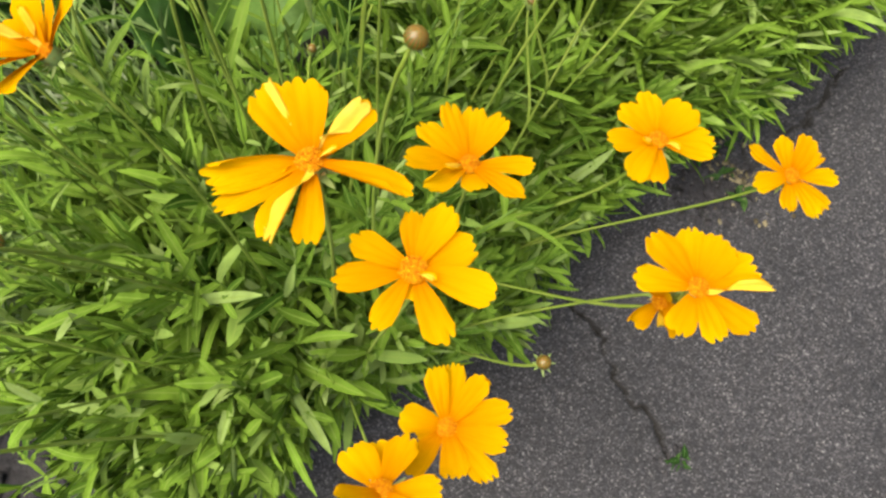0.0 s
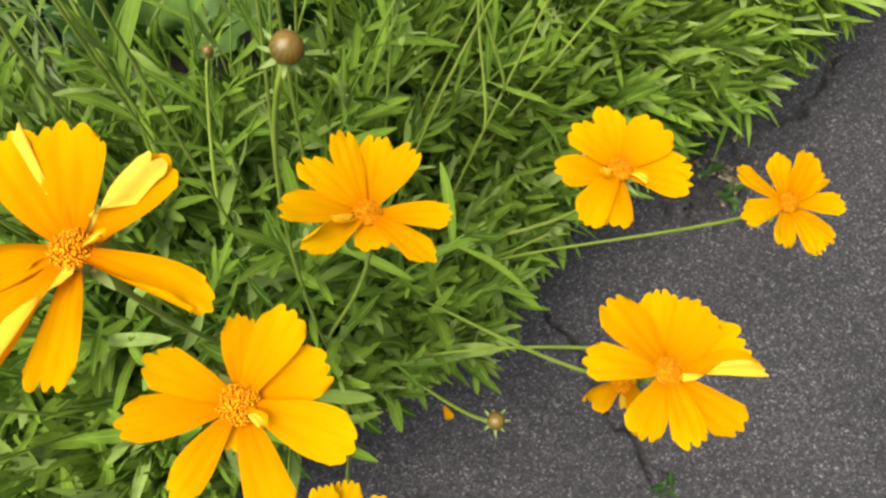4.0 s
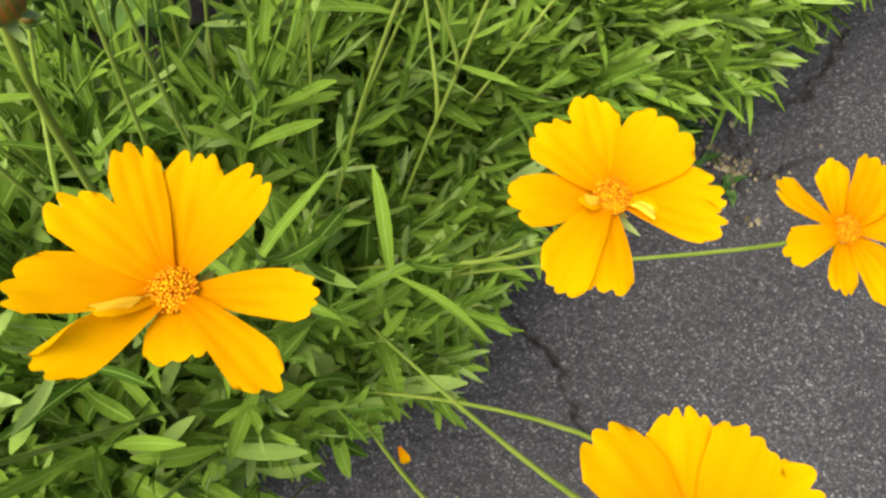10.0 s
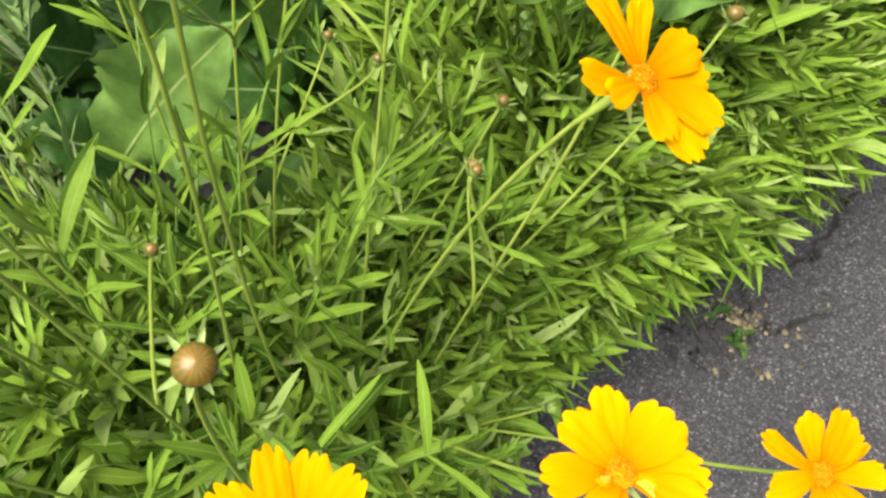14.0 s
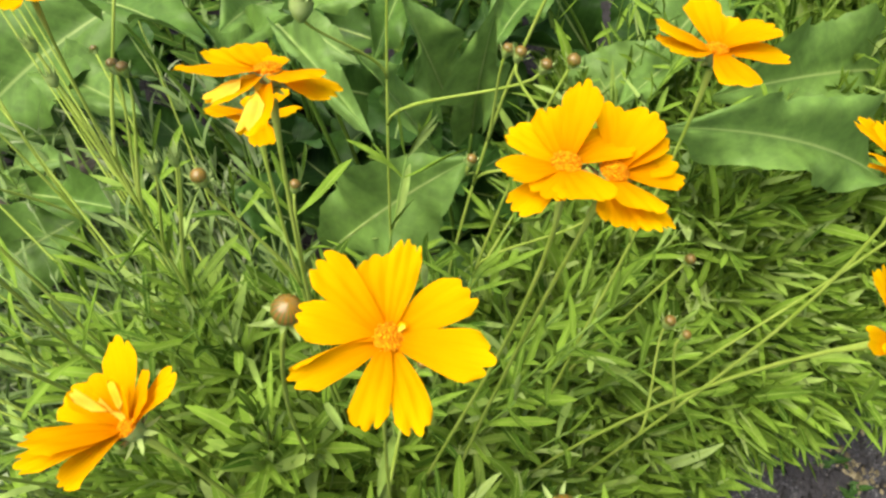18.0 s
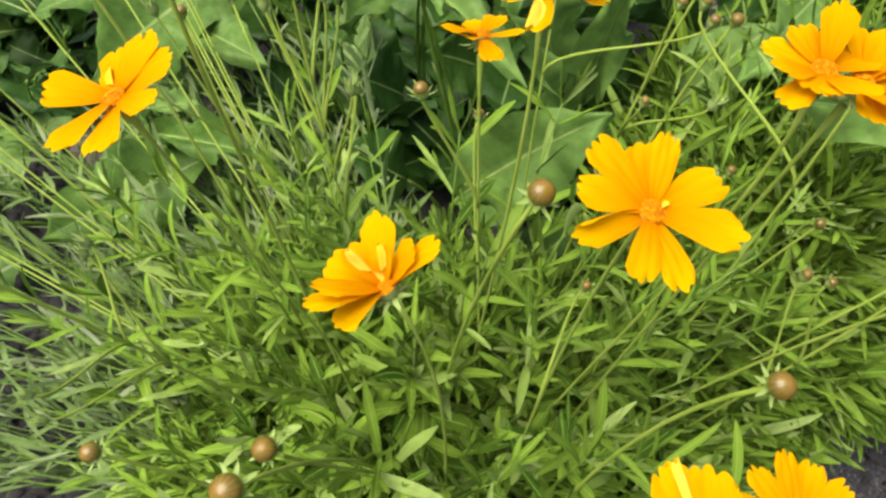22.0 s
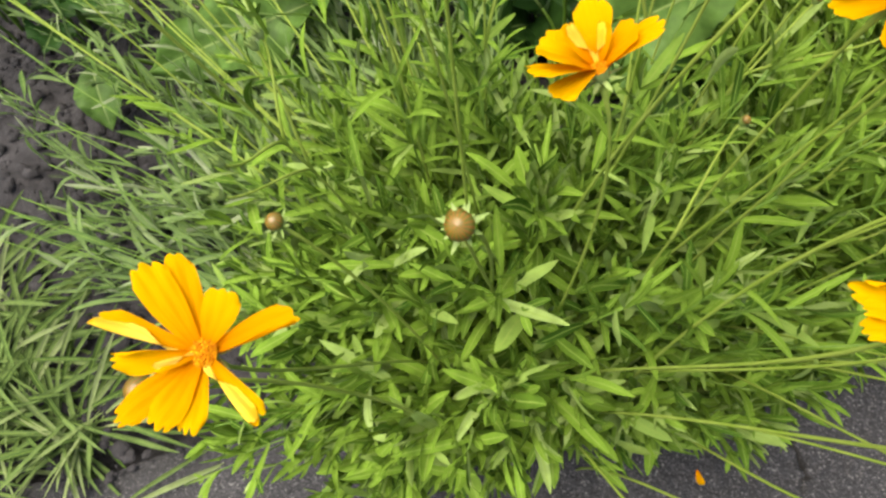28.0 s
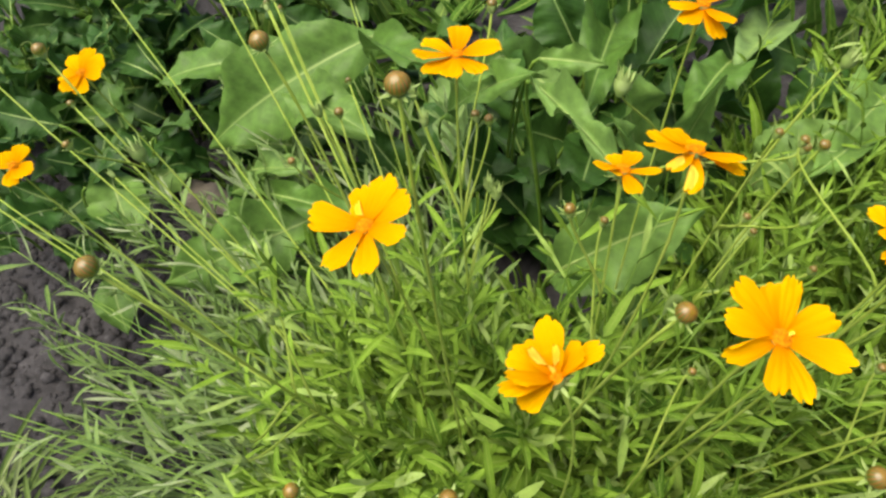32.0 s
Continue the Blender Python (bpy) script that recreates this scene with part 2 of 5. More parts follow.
nt.links.new(c, b.inputs["Base Color"])
bump(nt, b, noise_at(nt, 130.0, 6.0, 0.7), 0.7, 0.006)
litter_tan, nt, b = material("dry_litter", 0.8, 0.2)
rnd = nt.nodes.new("ShaderNodeNewGeometry").outputs["Random Per Island"]
nt.links.new(ramp(nt, rnd, [(0.0, (0.05, 0.04, 0.02)), (1.0, (0.19, 0.16, 0.09))]), b.inputs["Base Color"])

# lines of the cracks in the asphalt
CRACKS = [
    [(0.085, 0.377), (0.103, 0.356), (0.12, 0.326), (0.144, 0.295), (0.155, 0.262), (0.168, 0.228), (0.192, 0.203), (0.198, 0.174)],
    [(0.234, 0.44), (0.246, 0.435), (0.255, 0.431), (0.261, 0.421), (0.27, 0.418)],
    [(0.261, 0.421), (0.261, 0.411), (0.259, 0.397)],
    [(0.316, 0.433), (0.328, 0.435), (0.34, 0.435), (0.353, 0.445), (0.384, 0.447)],
    [(0.309, 0.448), (0.309, 0.464), (0.31, 0.479)],
    [(0.378, 0.498), (0.402, 0.534), (0.418, 0.554), (0.429, 0.569)],
    [(0.346, 0.497), (0.371, 0.5), (0.378, 0.498)],
    [(0.405, 0.537), (0.392, 0.518), (0.379, 0.504)],
]

# ---- ground ----
# The bed's edge runs along a gently wavy line; EDGE_N points over the asphalt.
EDGE_P, EDGE_D = Vector((-0.45, 0.045)), Vector((1.0, 0.70)).normalized()
EDGE_N = Vector((EDGE_D.y, -EDGE_D.x))


def link_mesh(name, verts, faces, mats, parent=None, label="", uvs=None, smooth=True, kind=""):
    me = bpy.data.meshes.new(name)
    me.from_pydata(verts, [], faces)
    for m in mats if isinstance(mats, (list, tuple)) else [mats]:
        me.materials.append(m)
    if uvs is not None:
        layer = me.uv_layers.new(name="UVMap")
        idx = np.empty(len(me.loops), dtype=np.int32)
        me.loops.foreach_get("vertex_index", idx)
        layer.data.foreach_set("uv", np.asarray(uvs, dtype=np.float32)[idx].ravel())
    if smooth:
        me.polygons.foreach_set("use_smooth", np.ones(len(me.polygons), dtype=bool))
    ob = new(name, me)
    if parent:
        ob.parent = parent
    return tagged(ob, label=label, kind=kind)


def lattice(n):
    """Cheap smooth value noise on numpy arrays."""
    table = np.random.RandomState(n).rand(256, 256)

    def at(x, y):
        xi, yi = np.floor(x).astype(int), np.floor(y).astype(int)
        fx, fy = x - xi, y - yi
        fx, fy = fx * fx * (3 - 2 * fx), fy * fy * (3 - 2 * fy)
        g = lambda i, j: table[(xi + i) % 256, (yi + j) % 256]
        return (g(0, 0) * (1 - fx) + g(1, 0) * fx) * (1 - fy) + (g(0, 1) * (1 - fx) + g(1, 1) * fx) * fy

    return at


value = lattice(7)


def axis_steps(lo, hi, step, far):
    mid = np.arange(lo, hi, step)
    out = np.array([0.02, 0.06, 0.14, 0.3, 0.6, 1.2, 2.5, 5.0, 10.0, 20.0, far])
    return np.concatenate([lo - out[::-1], mid, mid[-1] + out])


def over_asphalt(x, y):
    """Metres past the bed's edge, over the asphalt (minus: in the bed)."""
    d = (x - EDGE_P.x) * EDGE_N.x + (y - EDGE_P.y) * EDGE_N.y
    s = (x - EDGE_P.x) * EDGE_D.x + (y - EDGE_P.y) * EDGE_D.y
    return d + 0.03 * (value(s * 9 + 40, 0 * s + 3.3) - 0.5) + 0.012 * (value(s * 45 + 9, 0 * s + 7.7) - 0.5)


def near_line(x, y, pts):
    """Distance to a jagged polyline."""
    best = np.full(x.shape, 9.0)
    wx, wy = x + 0.010 * (value(x * 70, y * 70) - 0.5) + 0.006 * (value(x * 190, y * 190) - 0.5), y + 0.010 * (value(x * 70 + 31, y * 70) - 0.5) + 0.006 * (value(x * 190 + 31, y * 190) - 0.5)
    for (ax, ay), (bx, by) in zip(pts, pts[1:]):
        dx, dy = bx - ax, by - ay
        k = np.clip(((wx - ax) * dx + (wy - ay) * dy) / (dx * dx + dy * dy), 0, 1)
        best = np.minimum(best, np.hypot(wx - ax - k * dx, wy - ay - k * dy))
    return best


# the asphalt's grid runs along the edge (gs) and away from it (gd); its first row is the broken rim
gs, gd = np.meshgrid(axis_steps(-0.30, 1.32, 0.0022, 40.0), np.concatenate([[0.0, 0.0], np.arange(0.002, 0.60, 0.0022), 0.60 + np.array([0.02, 0.06, 0.14, 0.3, 0.6, 1.2, 2.5, 5.0, 10.0, 20.0, 40.0])]), indexing="ij")
bare_x, bare_y = EDGE_P.x + gs * EDGE_D.x + gd * EDGE_N.x, EDGE_P.y + gs * EDGE_D.y + gd * EDGE_N.y
wobble = (gd - over_asphalt(bare_x, bare_y)) * np.clip(1 - gd / 0.2, 0, 1)
gx, gy = bare_x + wobble * EDGE_N.x, bare_y + wobble * EDGE_N.y
past = gd
crack = np.full(gx.shape, 9.0)
for line in CRACKS:
    crack = np.minimum(crack, near_line(gx, gy, line))
fresh = (np.abs(gx) < 0.9) & (np.abs(gy - 0.4) < 0.7)
zz = 0.0035 * (value(gx * 9, gy * 9) - 0.5) + fresh * 0.0022 * (value(gx * 210, gy * 210) - 0.5) + fresh * 0.0016 * (value(gx * 95 + 5, gy * 95) - 0.5)
gap = np.clip(1 - crack / (0.0015 + 0.0012 * value(gx * 40 + 3, gy * 40)), 0, 1)
zz = zz - 0.010 * gap
zz[:, 0] = -0.035


def sheet_faces(cols, rows):
    quads = np.arange((rows - 1) * (cols - 1))
    a = quads // (cols - 1) * cols + quads % (cols - 1)
    return np.stack([a, a + 1, a + cols + 1, a + cols], 1).tolist()


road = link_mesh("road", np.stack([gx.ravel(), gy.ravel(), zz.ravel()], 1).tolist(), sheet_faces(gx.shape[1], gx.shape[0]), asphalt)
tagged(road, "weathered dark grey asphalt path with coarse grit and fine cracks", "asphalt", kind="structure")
# full in the cracks; 0.6 at the rim, fading out over 3 cm
attr = road.data.attributes.new("crack_dirt_edge_dark", "FLOAT", "POINT")
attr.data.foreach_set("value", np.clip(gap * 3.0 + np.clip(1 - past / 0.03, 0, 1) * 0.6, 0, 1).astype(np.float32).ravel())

sx, sy = np.meshgrid(axis_steps(-0.95, 0.95, 0.011, 40.0), axis_steps(-0.1, 1.45, 0.011, 40.0), indexing="ij")
sp = over_asphalt(sx, sy)
sz = 0.012 * (value(sx * 30, sy * 30) - 0.5) + 0.03 * (value(sx * 7, sy * 7 + 5) - 0.4) + 0.014 * (value(sx * 80, sy * 80) - 0.5)
sz = np.where(sp > -0.03, -0.03 + 0.01 * (value(sx * 40, sy * 40) - 0.5), sz * np.clip(-sp / 0.12, 0.3, 1))


def ground_height(x, y):
    p = over_asphalt(x, y)
    h = 0.012 * (value(x * 30, y * 30) - 0.5) + 0.03 * (value(x * 7, y * 7 + 5) - 0.4) + 0.014 * (value(x * 80, y * 80) - 0.5)
    return np.where(p > -0.03, -0.03, h * np.clip(-p / 0.12, 0.3, 1))


ground = link_mesh("ground", np.stack([sx.ravel(), sy.ravel(), sz.ravel()], 1).tolist(), [f[::-1] for f in sheet_faces(sx.shape[1], sx.shape[0])], soil)
tagged(ground, "dark crumbly garden soil under the plants", "soil", kind="structure")


# ---- many small pieces in one mesh ----
def place_many(name, template, faces, mats, uvs, parent=None, material_used=None, kind="stuff", label=""):
    """Joins copies of one small mesh, each set by a 3 x 4 matrix."""
    t = np.asarray(template, float)
    m = np.asarray(mats, float)
    v = np.einsum("kij,nj->kni", m[:, :, :3], t) + m[:, None, :, 3]
    n = len(t)
    f = [[i + k * n for i in face] for k in range(len(m)) for face in faces]
    u = np.tile(np.asarray(uvs), (len(m), 1)) if uvs is not None else None
    return link_mesh(name, v.reshape(-1, 3).tolist(), f, material_used, parent, label, u, True, kind)


rng = np.random.RandomState(11)
OCTA = [(1, 0, 0), (0, 1, 0), (-1, 0, 0), (0, -1, 0), (0, 0, 1), (0.6, 0.6, 0.5), (-0.6, 0.6, 0.55), (-0.6, -0.6, 0.5), (0.6, -0.6, 0.45)]
OCTA_F = [(0, 5, 4), (5, 1, 4), (1, 6, 4), (6, 2, 4), (2, 7, 4), (7, 3, 4), (3, 8, 4), (8, 0, 4), (0, 1, 5), (1, 2, 6), (2, 3, 7), (3, 0, 8)]


def scatter_stones(count, lo, hi, inside, z0, west=-0.55):
    out = []
    while len(out) < count:
        x, y = rng.uniform(west, 0.72), rng.uniform(-0.12, 0.9)
        if not inside(float(over_asphalt(np.array([x]), np.array([y]))[0])):
            continue
        r, a = lo + (hi - lo) * rng.rand() ** 3, rng.uniform(0, 6.3)
        c, s, w, h = math.cos(a), math.sin(a), rng.uniform(0.6, 1.0), rng.uniform(0.4, 0.8)
        out.append([[r * c, -r * w * s, 0, x], [r * s, r * w * c, 0, y], [0, 0, r * h, z0]])
    return out


grit = place_many("asphalt_grit", OCTA, OCTA_F, scatter_stones(5200, 0.0003, 0.0011, lambda d: d > 0.0, 0.0003), None, None, grit_stone, "stuff", "pale grit stones set in the asphalt")
tagged(grit, category="grit")
coarse = [row for row in scatter_stones(11000, 0.0025, 0.012, lambda d: d < -0.03, 0.004, -1.0) if row[0][3] < -0.42]
for row in coarse:
    row[2][3] = float(ground_height(np.array([row[0][3]]), np.array([row[1][3]]))[0])
clods = place_many("soil_clods", OCTA, OCTA_F, scatter_stones(5200, 0.002, 0.011, lambda d: d < 0.012, 0.004, -0.95) + coarse, None, None, soil, "stuff", "loose crumbs of dark soil on the bed")
tagged(clods, category="soil")

# ---- plants ----


def frame_of(way, up=(0, 0, 1)):
    """Columns x (side), y (along way), z (face) of a leaf that points along way and turns its face to up."""
    y = Vector(way).normalized()
    x = y.cross(Vector(up))
    if x.length < 1e-4:
        x = y.cross(Vector((1, 0, 0)))
    x.normalize()
    z = x.cross(y)
    return Matrix((x, y, z)).transposed()


def blade(widths, droop, fold, wave=0.0, twist=0.0, across=2):
    """A leaf one unit long along y and about one unit wide: half widths along it, droop, a fold along the midrib."""
    n = len(widths) - 1
    verts, uvs, faces = [], [], []
    for i, w in enumerate(widths):
        s = i / n
        y = s * (1 - 0.25 * abs(droop) * s)
        z = -droop * s * s
        for j in range(2 * across + 1):
            v = j / across - 1
            tw = twist * s
            px, pz = v * w, fold * abs(v) * w + wave * math.sin(9 * s + 2.5 * v) * abs(v)
            verts.append((px * math.cos(tw) - pz * math.sin(tw), y, z + px * math.sin(tw) + pz * math.cos(tw)))
            uvs.append((0.5 + 0.5 * v, s))
    k = 2 * across + 1
    for i in range(n):
        for j in range(k - 1):
            faces.append((i * k + j, i * k + j + 1, (i + 1) * k + j + 1, (i + 1) * k + j))
    return verts, faces, uvs


LANCE = (0.14, 0.22, 0.36, 0.46, 0.50, 0.46, 0.33, 0.06)
LINEAR = (0.26, 0.37, 0.46, 0.50, 0.50, 0.45, 0.32, 0.06)
LEAVES = []
for k, (d, f, t, side) in enumerate([(0.02, 0.06, 0.05, 0.7), (0.12, 0.045, -0.07, -0.9), (0.22, 0.03, 0.03, 0.4), (0.34, 0.05, 0.08, -0.5), (0.48, 0.03, -0.05, 1.0), (0.06, 0.08, 0.10, -1.2), (0.16, 0.02, -0.09, 0.2), (-0.10, 0.055, 0.04, -0.3)]):
    v, f, u = blade(LANCE if k % 3 else LINEAR, d, f, 0.0, t, 1)
    # the blade bends to one side and sways a little along its length
    v = [(x + side * q * q + 0.10 * math.sin(5 * q + k), y, z + 0.018 * math.sin(6 * q + 2 * k)) for (x, y, z), (e, q) in zip(v, u)]
    LEAVES.append((v, f, u))


def lobed(at, reach, turn, droop):
    """A leaf with two narrow side lobes, as some of the upper leaves have."""
    k = 6.8
    verts, faces, uvs = blade(LINEAR, droop, 0.05, 0.0, 0.05, 1)
    verts = [(0.8 * x, y, z) for x, y, z in verts]
    for side in (-1, 1):
        v, f, u = blade(LINEAR, 0.15, 0.05, 0.0, 0.0, 1)
        n, a = len(verts), side * turn
        for x, y, z in v:
            px, py = 0.6 * x, y * reach * k
            qx, qy = px * math.cos(a) + py * math.sin(a), py * math.cos(a) - px * math.sin(a)
            verts.append((qx, at + qy / k, z * reach - droop * at * at + 0.004))
        faces += [tuple(i + n for i in g) for g in f]
        uvs += u
    return verts, faces, uvs


LEAVES += [lobed(0.38, 0.36, 0.62, 0.10), lobed(0.30, 0.42, 0.50, 0.25), lobed(0.45, 0.30, 0.75, 0.0)]
LEAF_MESHES = []
for v, f, u in LEAVES:
    ob = link_mesh("leaf", v, f, leaf_single, None, "", u)
    LEAF_MESHES.append(ob.data)
    bpy.data.objects.remove(ob)


def tube(pts, radii, sides=6):
    verts, faces, uvs = [], [], []
    pts = [Vector(p) for p in pts]
    side = Vector((0.31, 0.77, 0.55))
    for i, p in enumerate(pts):
        way = (pts[min(i + 1, len(pts) - 1)] - pts[max(i - 1, 0)]).normalized()
        x = way.cross(side).normalized()
        y = way.cross(x)
        for k in range(sides):
            a = 2 * math.pi * k / sides
            verts.append(p + radii[i] * (math.cos(a) * x + math.sin(a) * y))
            uvs.append((k / sides, i / len(pts)))
    for i in range(len(pts) - 1):
        for k in range(sides):
            m = (k + 1) % sides
            faces.append((i * sides + k, i * sides + m, (i + 1) * sides + m, (i + 1) * sides + k))
    faces.append(tuple(range(sides))[::-1])
    faces.append(tuple((len(pts) - 1) * sides + k for k in range(sides)))
    return [tuple(v) for v in verts], faces, uvs


def bend(p0, p1, p2, p3, n=14):
    p0, p1, p2, p3 = (Vector(p) for p in (p0, p1, p2, p3))
    out = []
    for i in range(n + 1):
        t = i / n
        out.append((1 - t) ** 3 * p0 + 3 * (1 - t) ** 2 * t * p1 + 3 * (1 - t) * t * t * p2 + t ** 3 * p3)
    return out


def anchor(name, at, label, category, group=""):
    ob = new(name)
    ob.empty_display_size = 0.02
    ob.location = at
    return tagged(ob, label, category, group)


def child(name, data, parent, mat=None, label=""):
    """A part with shared mesh data, placed by its world matrix."""
    ob = new(name, data)
    ob.parent = parent
    if mat is not None:
        ob.matrix_basis = Matrix.Translation(-parent.location) @ mat
    return tagged(ob, label=label)


def part_at(name, made, mats, parent, label="", kind=""):
    """A part whose mesh is given in world places; its origin is the thing's."""
    v, f, u = made
    o = parent.location
    return link_mesh(name, [(p[0] - o.x, p[1] - o.y, p[2] - o.z) for p in v], f, mats, parent, label, u, True, kind)


def shoot(r, base, lean, height, leaf_len, leaf_wid, pairs, spread, bare=0.0):
    """One leafy shoot: its stem line and the matrices of its leaves as (variant, 4 x 4)."""
    top = Vector(base) + Vector((lean.x, lean.y, 0)) + Vector((0, 0, height))
    mid = Vector(base) + Vector((lean.x * 0.25, lean.y * 0.25, height * 0.65))
    line = bend(base, Vector(base) + Vector((lean.x * 0.05, lean.y * 0.05, height * 0.35)), mid, top, 6)
    leaves = []
    turn = r.uniform(0, math.pi)
    for k in range(pairs):
        t = bare + (1 - bare) * (k + 0.6) / pairs
        i = min(int(t * 6), 5)
        p = line[i].lerp(line[i + 1], t * 6 - i)
        axis = (line[i + 1] - line[i]).normalized()
        x = axis.orthogonal().normalized()
        y = axis.cross(x)
        turn += math.pi / 2 + r.uniform(-0.5, 0.5)
        for h in (0, math.pi):
            a = turn + h + r.uniform(-0.3, 0.3)
            out = math.cos(a) * x + math.sin(a) * y
            rise = spread + r.uniform(-0.25, 0.25) - 0.2 * t
            way = (out * math.cos(rise) + axis * math.sin(rise) + Vector((0, 0, 0.10))).normalized()
            if p.z + way.z * 0.08 < 0.004:
                way.z = abs(way.z) + 0.05
            L = leaf_len * r.uniform(0.65, 1.2) * (1.0 - 0.30 * t)
            W = leaf_wid * r.uniform(0.75, 1.2) * (1.0 - 0.2 * t)
            m = Matrix.Translation(p) @ frame_of(way, axis * 0.6 + Vector((0, 0, 0.8))).to_4x4() @ Matrix.Diagonal((W, L, L, 1))
            leaves.append((r.choice((2, 3, 4, 4)) if p.z < 0.09 and r.random() < 0.6 else r.randrange(len(LEAVES)), m))
    # a tuft of small leaves closes the tip
    for k in range(4):
        a = r.uniform(0, 6.28)
        way = (axis + 0.5 * (math.cos(a) * x + math.sin(a) * y)).normalized()
        m = Matrix.Translation(top) @ frame_of(way, Vector((math.cos(a), math.sin(a), 0.4))).to_4x4() @ Matrix.Diagonal((leaf_wid * 0.5, leaf_len * 0.5, leaf_len * 0.5, 1))
        leaves.append((r.randrange(len(LEAVES)), m))
    return line, leaves


def bare_spot(x, y):
    """Patches of soil that stay open."""
    return any(((x - cx) / rx) ** 2 + ((y - cy) / ry) ** 2 < 1 for cx, cy, rx, ry in ((-0.405, 0.125, 0.085, 0.052), (-0.70, 0.235, 0.10, 0.07), (-0.585, 0.345, 0.055, 0.05), (-0.46, 0.235, 0.035, 0.022)))


def clump(r, at, label, shoots, near, single=240, one=None, mass=None):
    """A coreopsis clump: leafy shoots that lean out from its root. shoots: rows of base, lean, height, leaf length and width, pairs, spread, bare."""
    thing = anchor("coreopsis_clump", at, label, "flowering plant", "coreopsis clumps")
    stems_v, stems_f, stems_u, leaves = [], [], [], []
    for row in shoots:
        line, some = shoot(r, *row)
        if over_asphalt(np.array([line[-1].x]), np.array([line[-1].y]))[0] > (0.105 if line[-1].x < 0.11 else 0.072):
            continue
        v, f, u = tube(line, [0.0011] * 3 + [0.0008] * 2 + [0.0006] * 2, 5)
        stems_f += [[i + len(stems_v) for i in face] for face in f]
        stems_v += v
        stems_u += u
        leaves += some
    part_at("leafy_growth", (stems_v, stems_f, stems_u), stem_green, thing, "thin green leafy stems", "stuff")
    # leaves hang over the asphalt by a hand's width at most
    tips = np.array([list(m @ Vector((0, 1, 0))) for k, m in leaves])
    over = over_asphalt(tips[:, 0], tips[:, 1])
    leaves = [e for e, d, q in zip(leaves, over, tips) if not bare_spot(q[0], q[1]) and d < (0.125 if q[0] < 0.11 else 0.088) + 0.03 * r.random()]
    leaves.sort(key=lambda e: (e[1].translation - Vector(near)).length)
    for k, m in leaves[:single]:
        child("leaf", (one or LEAF_MESHES)[k], thing, m)
    rest = leaves[single:]
    v, f, u = [], [], []
    for kind in range(len(LEAVES)):
        mats = np.array([[list(row) for row in m][:3] for k, m in rest if k == kind])
        if not len(mats):
            continue
        t = np.array(LEAVES[kind][0])
        w = np.einsum("kij,nj->kni", mats[:, :, :3], t) + mats[:, None, :, 3]
        n = len(t)
        for k in range(len(mats)):
            off = len(v) + k * n
            f += [tuple(i + off for i in face) for face in LEAVES[kind][1]]
        v += w.reshape(-1, 3).tolist()
        u += LEAVES[kind][2] * len(mats)
    if v:
        part_at("foliage", (v, f, u), mass or leaf_joined, thing, "dense narrow green leaves", "stuff")
    return thing


# ---- flower heads ----
def petal_mesh(r, length, width, curl, fold, teeth):
    """A ray petal along +y, face to +z: narrow foot, broad toothed tip, two lengthwise grooves. fold 1 or -1 rolls one edge over."""
    nu, nv = 10, 16
    verts, faces, uvs = [], [], []
    depth = [r.uniform(0.02, 0.10) for _ in range(teeth)]
    drop = [r.uniform(0.0, 0.06) for _ in range(teeth)]
    warp = r.uniform(0.7, 1.4)
    lean, ripple, cup = r.uniform(-0.08, 0.08), r.uniform(0, 6.28), r.uniform(0.02, 0.10)
    for i in range(nu + 1):
        s = i / nu
        w = width * (0.26 + 0.74 * math.sin(min(s / 0.78, 1.0) * math.pi / 2) ** 1.1) * (1.0 if s < 0.88 else 1 - 0.10 * ((s - 0.88) / 0.12) ** 2) * (1 + 0.03 * math.sin(ripple + 9 * s))
        for j in range(nv + 1):
            v = 2 * j / nv - 1
            q = (j / nv) ** warp * teeth
            k = min(int(q), teeth - 1)
            notch = (abs(q - k - 0.5) * 2) ** 2.4 * (0.02 + depth[k]) + drop[k]
            reach = 1 - (0.10 * v * v + notch) * max(0.0, (s - 0.55) / 0.45) ** 2
            y = s * length * reach
            x = 0.5 * w * v + lean * length * s * s
            z = curl * length * s * s + 0.006 * length * math.cos(3.1 * math.pi * v) * math.sin(s * 2.6) + cup * w * v * v * (1 - s)
            z += 0.020 * length * math.sin(ripple + 6 * s + 2.2 * v) * s + 0.012 * length * math.sin(2 * ripple + 11 * s - 4.5 * v) * s
            if abs(fold) > 1.5:
                # one side lies folded back over the face, more towards the tip
                side, hinge = math.copysign(1, fold), 0.12
                e = v * side
                if e > hinge:
                    k2 = min(1.0, max(0.0, (s - 0.12) / 0.35))
                    flat, over = e, hinge - 0.80 * (e - hinge)
                    x = 0.5 * w * side * (flat * (1 - k2) + over * k2) + lean * length * s * s
                    z += w * (0.16 * math.sin(math.pi * k2 * min(1.0, 0.25 + e)) + 0.05 * k2)
            elif fold and v * fold > 0:
                # the edge rolls up and over the face
                a = min(2.95, 3.3 * abs(v) * (0.35 + 0.65 * s))
                rad = 0.5 * w * abs(v) / max(a, 0.2)
                x = math.copysign(1, fold) * rad * math.sin(a) + lean * length * s * s
                z = z + rad * (1 - math.cos(a))
            verts.append((x, y, z))
            uvs.append((j / nv, s))
    k = nv + 1
    for i in range(nu):
        for j in range(nv):
            faces.append((i * k + j, i * k + j + 1, (i + 1) * k + j + 1, (i + 1) * k + j))
    return verts, faces, uvs


